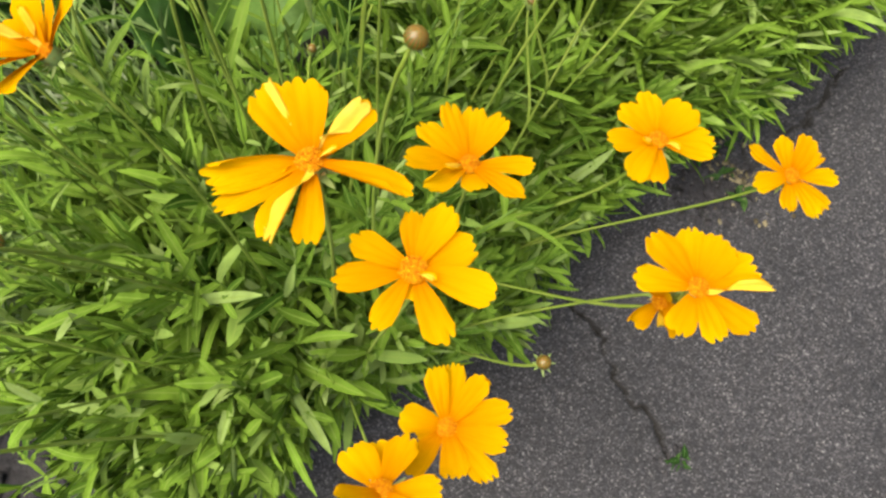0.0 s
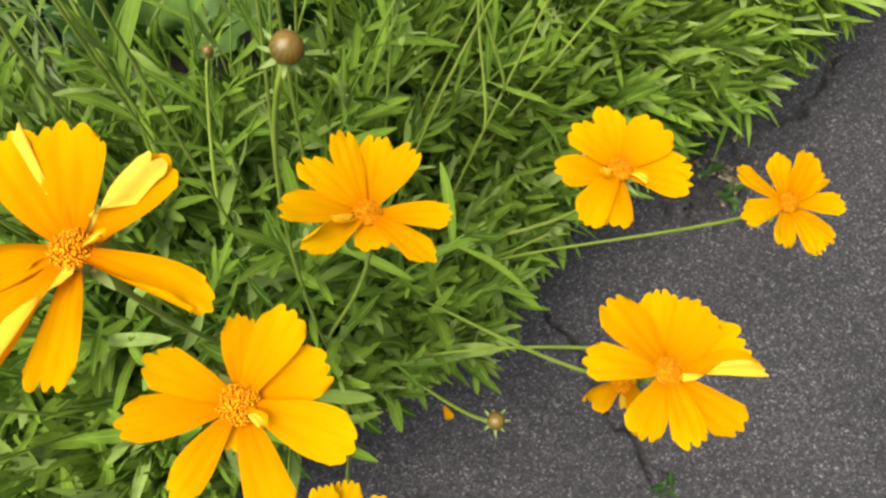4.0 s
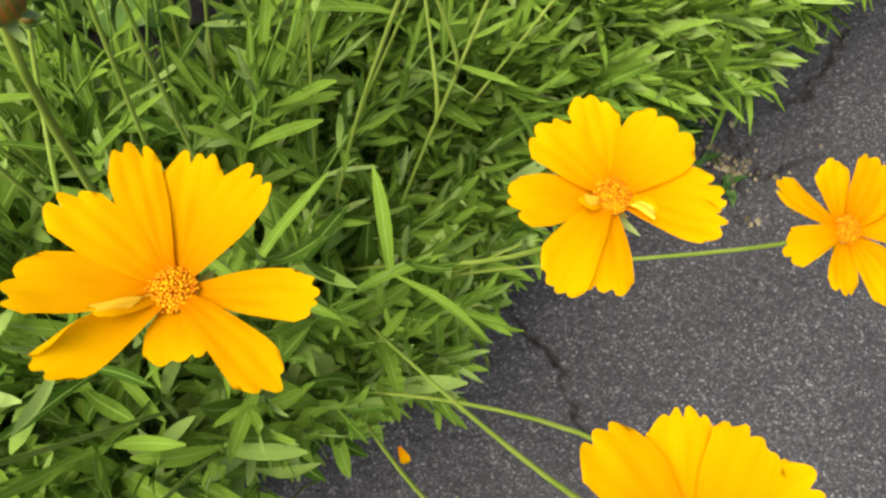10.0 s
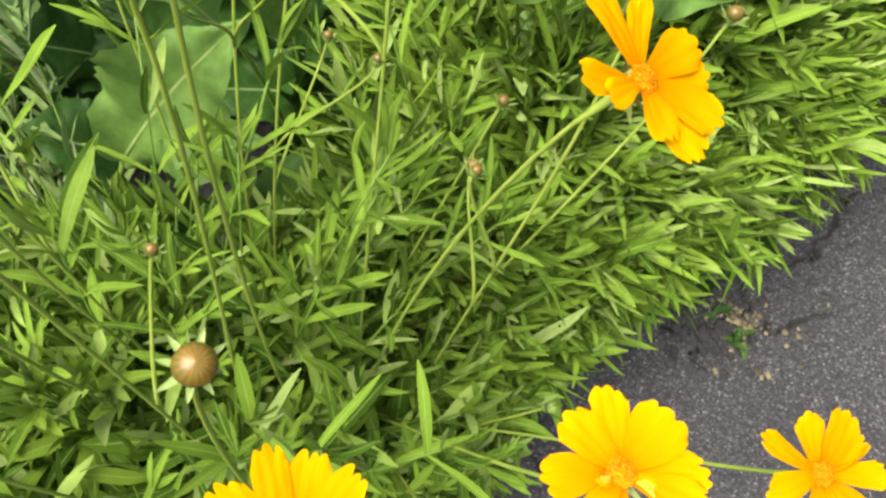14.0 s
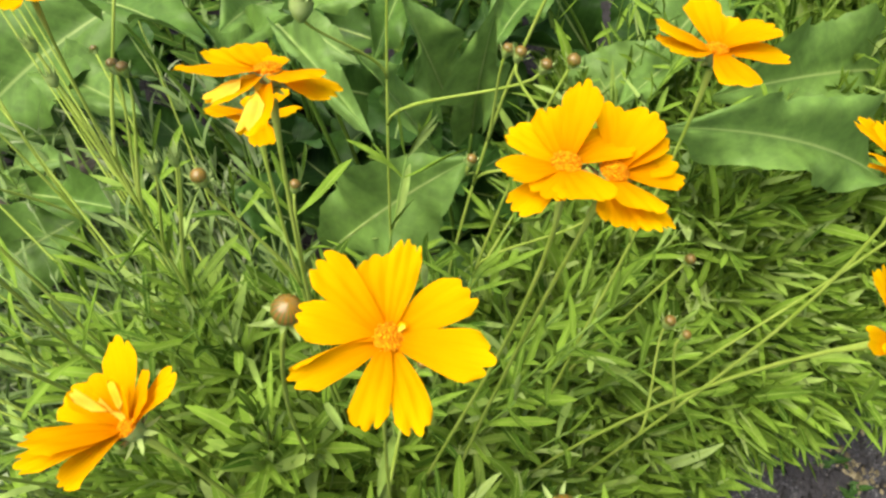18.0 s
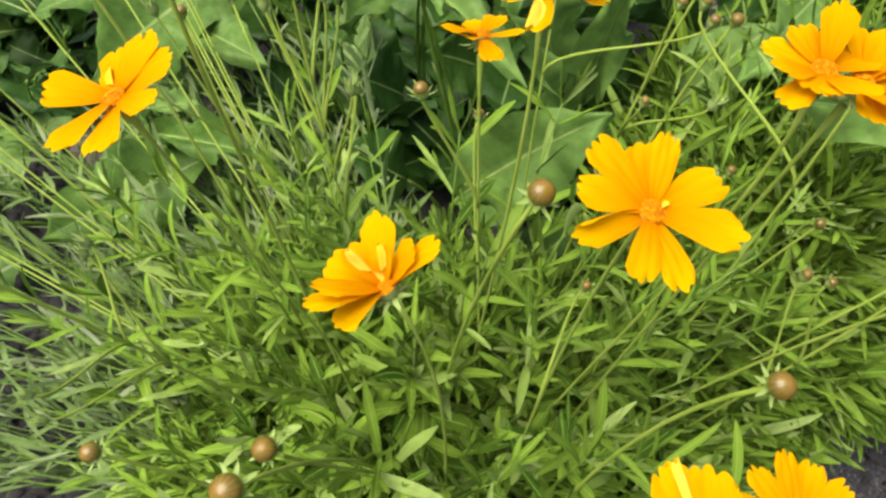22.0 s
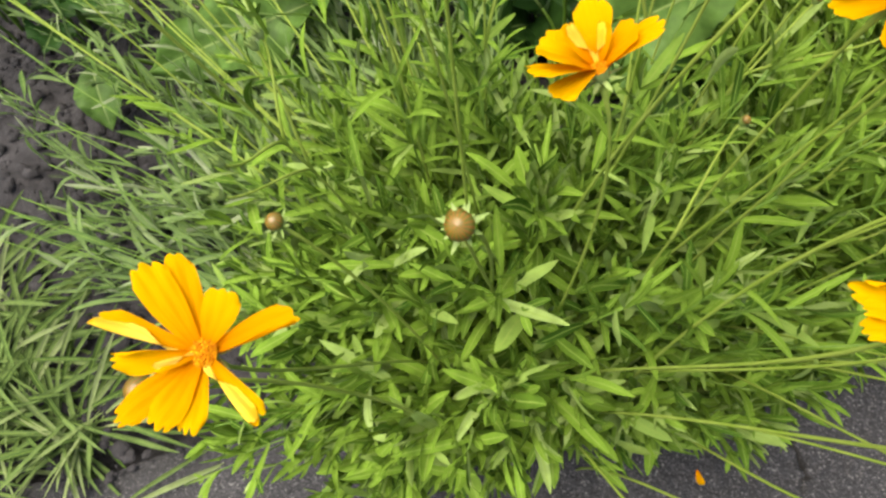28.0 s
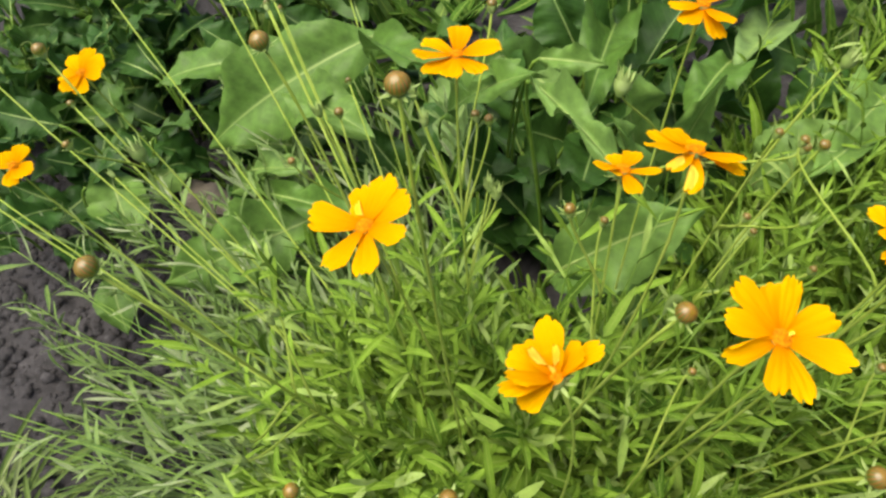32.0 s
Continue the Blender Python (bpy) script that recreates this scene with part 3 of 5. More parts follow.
def disc_mesh(r, radius):
    """A dome of many small upright florets."""
    v, f = [], []
    for k in range(150):
        q = radius * math.sqrt((k + 0.5) / 150)
        a = 2.39996 * k
        c = Vector((q * math.cos(a), q * math.sin(a), 0.38 * radius * (1 - (q / radius) ** 2)))
        h, w = radius * r.uniform(0.16, 0.32), radius * 0.08
        up = (Vector((0, 0, 1)) + c * 0.5 / radius + Vector((r.uniform(-0.25, 0.25), r.uniform(-0.25, 0.25), 0))).normalized()
        x = up.orthogonal().normalized()
        y = up.cross(x)
        n = len(v)
        for t, g in ((-0.3, 1.0), (0.75, 0.8), (1.0, 1.15)):
            v += [tuple(c + up * h * t + g * w * (math.cos(b) * x + math.sin(b) * y)) for b in (0, 1.57, 3.14, 4.71)]
        v.append(tuple(c + up * h * 0.85))
        for t in (0, 4):
            f += [(n + t + i, n + t + (i + 1) % 4, n + t + 4 + (i + 1) % 4, n + t + 4 + i) for i in range(4)]
        f += [(n + 8 + i, n + 8 + (i + 1) % 4, n + 12) for i in range(4)]
    # the cushion on which they stand
    n = len(v)
    for i in range(5):
        q = i / 4
        v += [(1.05 * radius * q * math.cos(b * math.pi / 6), 1.05 * radius * q * math.sin(b * math.pi / 6), 0.42 * radius * (1 - q * q) - 0.02 * radius) for b in range(12)]
    for i in range(4):
        f += [(n + 12 * i + b, n + 12 * i + 12 + b, n + 12 * i + 12 + (b + 1) % 12, n + 12 * i + (b + 1) % 12) for b in range(12)]
    return v, f, [(0, 0)] * len(v)


def calyx_mesh(r, radius, bracts, flare, reach):
    """Pointed bracts round a small cup under a head; +z is the head's face."""
    v, f = [], []
    for k in range(bracts):
        a = 2 * math.pi * k / bracts + r.uniform(-0.1, 0.1)
        L, w = reach * r.uniform(0.75, 1.25), radius * 0.23
        c, s = math.cos(a), math.sin(a)
        n = len(v)
        for i, (t, g) in enumerate(((0, 0.6), (0.35, 1.0), (0.7, 0.7), (1.0, 0.05))):
            q, z = radius * 0.35 + L * math.cos(flare) * t, -radius * 0.9 + L * math.sin(flare) * t + 0.25 * L * t * t
            for e in (-1, 0, 1):
                v.append((q * c - e * w * g * s, q * s + e * w * g * c, z + 0.25 * w * abs(e)))
        for i in range(3):
            for e in range(2):
                f.append((n + 3 * i + e, n + 3 * i + e + 1, n + 3 * i + 4 + e, n + 3 * i + 3 + e))
    # the cup
    n, rings = len(v), ((0.15, -1.5), (0.5, -1.15), (0.8, -0.6), (0.85, 0.0))
    for q, z in rings:
        v += [(q * radius * math.cos(b * math.pi / 5), q * radius * math.sin(b * math.pi / 5), z * radius) for b in range(10)]
    for i in range(3):
        f += [(n + 10 * i + b, n + 10 * i + (b + 1) % 10, n + 10 * i + 10 + (b + 1) % 10, n + 10 * i + 10 + b) for b in range(10)]
    return v, f, [(0, 0)] * len(v)


def stalk_line(top, face, root, pull, n=16):
    top, face, root = Vector(top), Vector(face), Vector(root)
    d = (root - top).length
    return bend(top, top - face * d * pull, root + Vector(((top.x - root.x) * 0.10, (top.y - root.y) * 0.10, top.z * 0.38)), root, n)


def put_made(name, made, mats, m, parent, label=""):
    v, f, u = made
    return part_at(name, ([tuple(m @ Vector(p)) for p in v], f, u), mats, parent, label)


def flower(at, face, root, rays, disc=0.0034, label="", pull=0.15):
    """A coreopsis head on its stalk. rays: (turn about the face, rise, length, width, curl, fold) in degrees and millimetres."""
    r = random.Random(str(at))
    at, face = Vector(at), Vector(face).normalized()
    thing = anchor("coreopsis_flower", root, label or "golden yellow coreopsis flower with toothed petals on a slender stalk", "flower", "coreopsis flowers")
    x = Vector((1, 0, 0)) - face * face.x
    x.normalize()
    turn = Matrix((x, face.cross(x), face)).transposed()
    line = stalk_line(at - face * 0.008, face, root, pull)
    k = len(line)
    part_at("stalk", tube(line, [0.0014 if i == 0 else 0.00068 + 0.00022 * i / k for i in range(k)], 7), stalk_green, thing, "slender green stalk")
    STALKS.append((thing, line))
    base = Matrix.Translation(at) @ turn.to_4x4()
    put_made("calyx", calyx_mesh(r, disc * 1.25, 8, radians(-22), disc * 1.9), bract_green, base, thing, "green pointed bracts under the head")
    put_made("involucre", calyx_mesh(r, disc * 1.05, 8, radians(14), disc * 1.2), sepal_brown, base, thing, "brownish inner bracts")
    put_made("disc", disc_mesh(r, disc), disc_gold, base, thing, "orange-gold disc of tiny florets")
    for n, (az, el, length, width, curl, fold) in enumerate(rays):
        a, e = radians(az), radians(el)
        way = turn @ Vector((math.cos(a) * math.cos(e), math.sin(a) * math.cos(e), math.sin(e)))
        up = turn @ Vector((-math.cos(a) * math.sin(e), -math.sin(a) * math.sin(e), math.cos(e)))
        m = Matrix.Translation(at + way * disc * 0.45 - face * 0.0012 * (n % 2)) @ frame_of(way, up).to_4x4()
        ob = put_made("petal", petal_mesh(r, (length - 2) / 1000, width / 1000, curl, fold, r.choice((3, 3, 3, 4))), petal, m, thing)
        if fold:
            # the edge that has rolled over shows its pale back
            ob.data.materials.append(petal_pale)
            half = [1 if abs(fold) > 1.5 and (j - 7.5) * fold > 0.9 * abs(fold) else 0 for i in range(10) for j in range(16)]
            ob.data.polygons.foreach_set("material_index", half)
    return thing


STALKS = []


def bud_ball(size, lift):
    v, f, u = [], [], []
    for i in range(9):
        t = math.pi * i / 8
        q, z = 0.51 * size * math.sin(t) * (1.0 + 0.04 * math.cos(t)), -0.45 * size * math.cos(t)
        for k in range(20):
            a = 2 * math.pi * k / 20
            g = q * (1 + 0.012 * math.cos(8 * a))
            v.append((g * math.cos(a), g * math.sin(a), z + lift))
            u.append((abs(2 * k / 20 - 1) * 8, i / 8))
    for i in range(8):
        f += [(20 * i + k, 20 * i + (k + 1) % 20, 20 * i + 20 + (k + 1) % 20, 20 * i + 20 + k) for k in range(20)]
    return v, f, u


def facing(at, face):
    x = face.orthogonal().normalized()
    return Matrix.Translation(at) @ Matrix((x, face.cross(x), face)).transposed().to_4x4()


def bud(at, face, root, size, kind="round", label="", pull=0.2, stalk=0.00085):
    """A bud on its own long stalk, round with brown streaks, or a spent head."""
    r = random.Random(str(at) + kind)
    at, face = Vector(at), Vector(face).normalized()
    names = {"round": "round brown-green flower bud above spreading green bracts", "small": "tiny closed flower bud among green bracts", "spent": "spent flower head of dry upright bracts"}
    thing = anchor("flower_bud" if kind != "spent" else "spent_flower_head", root, label or names[kind], "bud" if kind != "spent" else "seed head", "coreopsis buds")
    base = facing(at, face)
    line = stalk_line(at - face * size * 0.5, face, root, pull)
    part_at("stalk", tube(line, [stalk * (1 + 0.25 * i / len(line)) for i in range(len(line))], 6), stalk_green, thing, "slender green stalk")
    STALKS.append((thing, line))
    if kind == "spent":
        put_made("calyx", calyx_mesh(r, size * 0.5, 10, radians(65), size * 0.9), bract_green, base, thing, "dry green bracts")
        return thing
    put_made("bud", bud_ball(size, 0.12 * size if kind == "small" else 0), bud_skin, base, thing, "brown-streaked closed bud")
    put_made("calyx", calyx_mesh(r, size * 0.44, 8, radians(-14 if kind == "round" else 12), size * (0.72 if kind == "round" else 0.9)), bract_green, base, thing, "spreading green bracts")
    return thing


def side_bud(at, face, size, kind):
    """A small bud or spent head on a thin branch of the nearest stalk; it is part of that stalk's flower."""
    r = random.Random(str(at) + kind)
    at, face = Vector(at), Vector(face).normalized()
    best = None
    for thing, line in STALKS:
        for i in range(4, len(line) - 4):
            d = (line[i] - at).length + (0.5 if line[i].z > at.z - 0.05 else 0)
            if best is None or d < best[0]:
                best = (d, thing, line, i)
    d, thing, line, i = best
    if d > 0.11:
        return bud(at, face, (ROOT.x + 0.35 * (at.x - ROOT.x), ROOT.y + 0.35 * (at.y - ROOT.y), 0), size, kind, "", 0.25, 0.0008)
    way = (line[i - 1] - line[i]).normalized()
    path = bend(at - face * size * 0.45, at - face * d * 0.2, line[i] + way * d * 0.2, line[i], 10)
    branch = part_at("side_branch", tube(path, [0.0007] * 6 + [0.0009] * 5, 6), stalk_green, thing, "thin green side branch with a small head")
    base = facing(at, face)
    o = thing.location

    def hang(name, made, mat, label):
        v, f, u = made
        ob = link_mesh(name, [tuple(base @ Vector(p) - o) for p in v], f, mat, branch, label, u)
        return ob

    if kind == "spent":
        hang("calyx", calyx_mesh(r, size * 0.5, 10, radians(65), size * 0.9), bract_green, "dry upright bracts")
    else:
        hang("bud", bud_ball(size * 0.75, 0.15 * size), bud_skin, "small closed bud")
        hang("calyx", calyx_mesh(r, size * 0.40, 8, radians(25), size * 0.7), bract_green, "spreading green bracts")


# ---- broad-leaved plants behind ----
BROAD = (0.10, 0.26, 0.40, 0.48, 0.50, 0.47, 0.40, 0.28, 0.13, 0.01)


def broad_leaf_part(r, thing, root, base, tip, width, sag, face, skin=None):
    """One large leaf: a stalk from the root and a waved, toothed blade from base to tip."""
    base, tip = Vector(base), Vector(tip)
    way = tip - base
    L = way.length
    n = 36
    wide = []
    for i in range(n + 1):
        q = i / n * (len(BROAD) - 1)
        k = min(int(q), len(BROAD) - 2)
        wide.append((BROAD[k] + (BROAD[k + 1] - BROAD[k]) * (q - k)) * (1.0 + 0.035 * (i % 2) + 0.03 * r.uniform(-1, 1)))
    roll, skew = r.uniform(0.05, 0.55), r.uniform(-0.2, 0.2)
    v, f, u = blade(wide, sag, 0.25, 0.0, r.uniform(-0.45, 0.45), 5)
    out = []
    ph, amp = r.uniform(0, 6.28), r.uniform(0.05, 0.10)
    for (x, y, z), (a, s) in zip(v, u):
        e = abs(2 * a - 1)
        z += amp * math.sin(ph + 13 * s + 3.0 * a) * e ** 2 * min(1.0, 4 * (1 - s)) + 0.018 * math.sin(ph + 37 * s) * e ** 2
        z += -0.006 * abs(math.sin(8 * math.pi * (s - 0.22 * e))) * e ** 0.5 * (1 - s)
        z += -roll * 0.16 * e ** 3 * (1 if a > 0.5 else 0.4)
        out.append((x * (1 - 0.10 * roll * e) + skew * s * s, y / (1 - 0.25 * abs(sag)), z + sag * s))
    m = Matrix.Translation(base) @ frame_of(way, face).to_4x4() @ Matrix.Diagonal((width, L, L, 1))
    ob = put_made("leaf", (out, f, u), skin or broad_leaf, m, thing)
    rib = [m @ Vector((skew * s * s, s * (1 - 0.25 * abs(sag) * s) / (1 - 0.25 * abs(sag)), -sag * s * s + sag * s - 0.002)) for s in (0, 0.15, 0.3, 0.45, 0.6, 0.75, 0.9)]
    part_at("midrib", tube(rib, [0.0017, 0.0015, 0.0012, 0.0010, 0.0008, 0.0006, 0.0003], 5), bract_green, thing, "pale raised midrib")
    foot = Vector((base.x, base.y, 0)).lerp(Vector(root), 0.3) - Vector((way.x, way.y, 0)) * 0.2
    stem = bend(foot, foot + Vector((0, 0, base.z * 0.5)), base - way.normalized() * min(0.04, L * 0.25), base, 8)
    part_at("leaf_stalk", tube(stem, [0.0021] * 5 + [0.0017] * 4, 6), stem_green, thing, "thick pale leaf stalk")
    return ob

# broad-leaved plants: root, then base, tip, width, sag and face of each leaf
MIDDLE_PLANT = ((-0.08, 0.57, 0), [
        ((-0.135, 0.462, 0.24), (-0.046, 0.497, 0.33), 0.070, 0.12, (0.26, -0.39, 0.88)),
        ((-0.154, 0.517, 0.15), (-0.066, 0.508, 0.19), 0.057, 0.25, (0.18, -0.26, 0.95)),
        ((-0.084, 0.561, 0.24), (-0.118, 0.532, 0.355), 0.048, 0.1, (0.13, -0.33, 0.93)),
        ((-0.191, 0.582, 0.33), (-0.085, 0.47, 0.361), 0.024, 0.1, (0.18, -0.34, 0.92)),
        ((-0.071, 0.648, 0.16), (-0.045, 0.63, 0.33), 0.040, 0.15, (0.07, -0.36, 0.93)),
        ((-0.103, 0.705, 0.12), (-0.143, 0.684, 0.27), 0.070, 0.2, (0.11, -0.36, 0.93)),
        ((-0.379, 0.646, 0.28), (-0.246, 0.557, 0.32), 0.054, 0.25, (0.29, -0.33, 0.9)),
        ((-0.251, 0.685, 0.26), (-0.249, 0.599, 0.3), 0.045, 0.3, (0.23, -0.36, 0.91)),
        ((-0.476, 0.533, 0.14), (-0.325, 0.496, 0.18), 0.040, 0.2, (0.31, -0.21, 0.93)),
        ((-0.536, 0.571, 0.12), (-0.438, 0.563, 0.16), 0.039, 0.2, (0.33, -0.22, 0.92)),
    ])
EDGE_PLANT = ((0.2, 0.74, 0), [
        ((0.257, 0.61, 0.2), (0.073, 0.557, 0.3), 0.056, 0.42, (-0.14, -0.33, 0.94)),
        ((0.296, 0.753, 0.18), (0.122, 0.65, 0.23), 0.071, 0.25, (-0.15, -0.36, 0.92)),
        ((0.126, 0.652, 0.16), (0.136, 0.585, 0.15), 0.049, 0.2, (-0.07, -0.32, 0.95)),
        ((0.105, 0.73, 0.2), (0.059, 0.628, 0.23), 0.041, 0.2, (-0.05, -0.37, 0.93)),
        ((0.131, 0.806, 0.2), (0.08, 0.694, 0.22), 0.072, 0.3, (-0.12, -0.39, 0.91)),
        ((-0.028, 0.832, 0.18), (-0.067, 0.7, 0.22), 0.059, 0.2, (-0.02, -0.4, 0.92)),
        ((0.017, 0.941, 0.16), (-0.02, 0.791, 0.2), 0.062, 0.2, (-0.04, -0.42, 0.9)),
        ((0.171, 0.817, 0.15), (0.074, 0.681, 0.2), 0.057, 0.3, (-0.06, -0.39, 0.92)),
    ])
BACK_PLANT = ((-0.3, 0.74, 0), [
        ((-0.419, 0.729, 0.22), (-0.609, 0.593, 0.13), 0.116, 0.28, (0.27, -0.31, 0.91)),
        ((-0.573, 0.693, 0.18), (-0.707, 0.649, 0.16), 0.065, 0.3, (0.32, -0.3, 0.9)),
        ((-0.511, 0.658, 0.18), (-0.371, 0.606, 0.19), 0.063, 0.15, (0.24, -0.31, 0.92)),
        ((-0.304, 0.647, 0.2), (-0.196, 0.615, 0.32), 0.059, 0.2, (0.13, -0.36, 0.92)),
        ((-0.202, 0.645, 0.3), (-0.139, 0.635, 0.31), 0.024, 0.2, (0.08, -0.4, 0.91)),
        ((-0.208, 0.635, 0.29), (-0.142, 0.588, 0.29), 0.027, 0.15, (0.08, -0.38, 0.92)),
        ((-0.17, 0.9, 0.16), (-0.161, 0.665, 0.22), 0.064, 0.2, (0.06, -0.4, 0.91)),
        ((-0.372, 0.76, 0.12), (-0.274, 0.633, 0.14), 0.062, 0.2, (0.15, -0.34, 0.93)),
        ((0.019, 0.689, 0.14), (0.082, 0.726, 0.22), 0.071, 0.2, (-0.08, -0.36, 0.93)),
    ])
SOIL_PLANT = ((-0.5, 0.55, 0), [
        ((-0.406, 0.527, 0.14), (-0.554, 0.398, 0.1), 0.087, 0.15, (0.26, -0.2, 0.94)),
        ((-0.732, 0.536, 0.1), (-0.677, 0.461, 0.05), 0.075, 0.15, (0.34, -0.19, 0.92)),
        ((-0.665, 0.415, 0.06), (-0.625, 0.359, 0.03), 0.054, 0.15, (0.32, -0.13, 0.94)),
        ((-0.506, 0.639, 0.1), (-0.624, 0.632, 0.08), 0.042, 0.2, (0.27, -0.27, 0.92)),
        ((-0.498, 0.593, 0.1), (-0.59, 0.576, 0.06), 0.041, 0.15, (0.27, -0.25, 0.93)),
        ((-0.659, 0.608, 0.07), (-0.713, 0.552, 0.05), 0.057, 0.15, (0.32, -0.23, 0.92)),
        ((-0.792, 0.635, 0.08), (-0.95, 0.585, 0.06), 0.044, 0.3, (0.38, -0.22, 0.9)),
    ])
DEAD_LEAF = ((-0.62, 0.5, 0), [
        ((-0.676, 0.569, 0.04), (-0.569, 0.559, 0.03), 0.049, 0.25, (0.29, -0.22, 0.93)),
        ((-0.562, 0.569, 0.03), (-0.633, 0.529, 0.03), 0.031, 0.3, (0.28, -0.22, 0.94)),
        ((-0.536, 0.581, 0.07), (-0.468, 0.654, 0.08), 0.036, 0.2, (0.2, -0.3, 0.93)),
    ])

# ---- the foliage ----
rr = random.Random(5)
ROOT = Vector((-0.12, 0.293, 0.0))


def ring(r, at, count, spread, reach, tall, size, toward=None, share=0.0, wide=0.0125, comb=0.65):
    """Shoots round a root: the outer ones lean far and low, the inner ones stand up."""
    rows = []
    for k in range(count):
        a = r.uniform(0, 2 * math.pi)
        if toward is not None and r.random() < share:
            a = toward + r.gauss(0, 0.6)
        d = math.sqrt(r.random())
        out = Vector((math.cos(a), math.sin(a)))
        base = (at[0] + out.x * spread * d * r.uniform(0.4, 1), at[1] + out.y * spread * d * r.uniform(0.4, 1), 0.0)
        lean = out * reach * d * r.uniform(0.55, 1.0)
        high = tall * (1.0 - 0.55 * d) * r.uniform(0.75, 1.15)
        rows.append((base, lean, high, size * r.uniform(0.8, 1.15), wide * r.uniform(0.7, 1.25), r.randint(5, 7), r.uniform(comb, comb + 0.4), 0.1))
    return rows


def wiry(r, at, count):
    """Upright thin shoots with narrow leaves."""
    return [((at[0] + r.uniform(-0.08, 0.08), at[1] + r.uniform(-0.06, 0.1), 0), Vector((r.uniform(-0.06, 0.06), r.uniform(-0.06, 0.06))), r.uniform(0.22, 0.34), 0.05, 0.0045, 9, 0.95, 0.2) for k in range(count)]


main_rows = ring(rr, ROOT, 800, 0.12, 0.19, 0.275, 0.063, None, 0.0, 0.0102)
# wiry shoots with narrow leaves stand between the flower stalks
for k in range(75):
    a, d = rr.uniform(-0.3, 3.3), rr.uniform(0.02, 0.20)
    out = Vector((math.cos(a), math.sin(a)))
    main_rows.append(((ROOT.x + out.x * 0.05 + rr.uniform(-0.03, 0.03), ROOT.y + out.y * 0.05 + rr.uniform(-0.03, 0.03), 0), out * d, rr.uniform(0.22, 0.38), 0.056, 0.0060, 10, 0.95, 0.25))
# the clump ends at a dark gap before the broad-leaved plants
main_rows = [row for row in main_rows if row[0][1] + row[1].y < 0.455 + 0.03 * rr.random() or row[0][0] + row[1].x > 0.03]
clump(rr, ROOT, "bushy clump of narrow green coreopsis leaves", main_rows, (0.0, 0.25, 0.25), 300)
# long pale shoots that have fallen over towards the bare soil
rows = []
for k in range(170):
    a = math.pi + rr.uniform(-0.9, 0.22)
    out = Vector((math.cos(a), math.sin(a)))
    rows.append(((ROOT.x + out.x * 0.08, ROOT.y + out.y * 0.08 + rr.uniform(-0.06, 0.08), 0), out * rr.uniform(0.16, 0.46), rr.uniform(0.02, 0.13), 0.078, 0.0064, 9, 1.2, 0.12))
for k in range(50):
    a = math.pi + rr.uniform(-1.15, 0.0)
    out = Vector((math.cos(a), math.sin(a)))
    rows.append(((ROOT.x + out.x * 0.10, ROOT.y + out.y * 0.10 + rr.uniform(-0.05, 0.05), 0), out * rr.uniform(0.2, 0.55), rr.uniform(0.07, 0.19), 0.070, 0.0064, 9, 1.15, 0.3))
pale = []
for v, f, u in LEAVES:
    ob = link_mesh("leaf", v, f, pale_leaf, None, "", u)
    pale.append(ob.data)
    bpy.data.objects.remove(ob)
clump(rr, (ROOT.x - 0.08, ROOT.y, 0), "fallen pale grey-green leafy shoots lying over the soil", rows, (-0.35, 0.28, 0.1), 200, pale, grass_blade)
for at, count, reach, tall, toward in (
    ((0.010, 0.495, 0), 240, 0.15, 0.20, -1.0), ((0.120, 0.600, 0), 250, 0.15, 0.20, -1.0), ((0.245, 0.715, 0), 250, 0.16, 0.22, -1.0), ((0.05, 0.69, 0), 60, 0.12, 0.16, 0.4),
    ((0.375, 0.850, 0), 230, 0.17, 0.23, -1.0), ((0.24, 0.90, 0), 60, 0.14, 0.20, 0.4)):
    rows = ring(rr, at, int(count * 1.25), 0.10, reach, tall, 0.088, toward, 0.65, 0.0094, 0.95) + wiry(rr, at, 7)
    rows = [row for row in rows if row[0][0] + row[1].x > -0.03 or row[0][1] + row[1].y < 0.46]
    clump(rr, at, "low mound of lance-shaped coreopsis leaves along the asphalt", rows, (at[0] + 0.05, at[1] - 0.1, 0.15), 160)

# ---- long flower stalks that sweep out over the soil ----
for k in range(14):
    a = math.pi + rr.uniform(-1.0, -0.12)
    d, h = rr.uniform(0.42, 0.78), rr.uniform(0.22, 0.42)
    end = (ROOT.x + math.cos(a) * d, ROOT.y + math.sin(a) * d, h)
    bud(end, (math.cos(a), math.sin(a), 0.7), (ROOT.x + math.cos(a) * 0.06, ROOT.y + math.sin(a) * 0.06, 0), 0.007, "small" if k % 2 else "spent", "", 0.3)

# ---- broad-leaved plants at the back of the bed ----
def broad_plant(r, root, leaves, label, skin=None):
    thing = anchor("broadleaf_plant", root, label, "plant", "broad-leaved plants")
    for base, tip, width, sag, face in leaves:
        broad_leaf_part(r, thing, root, base, tip, width, sag, face, skin)
    return thing


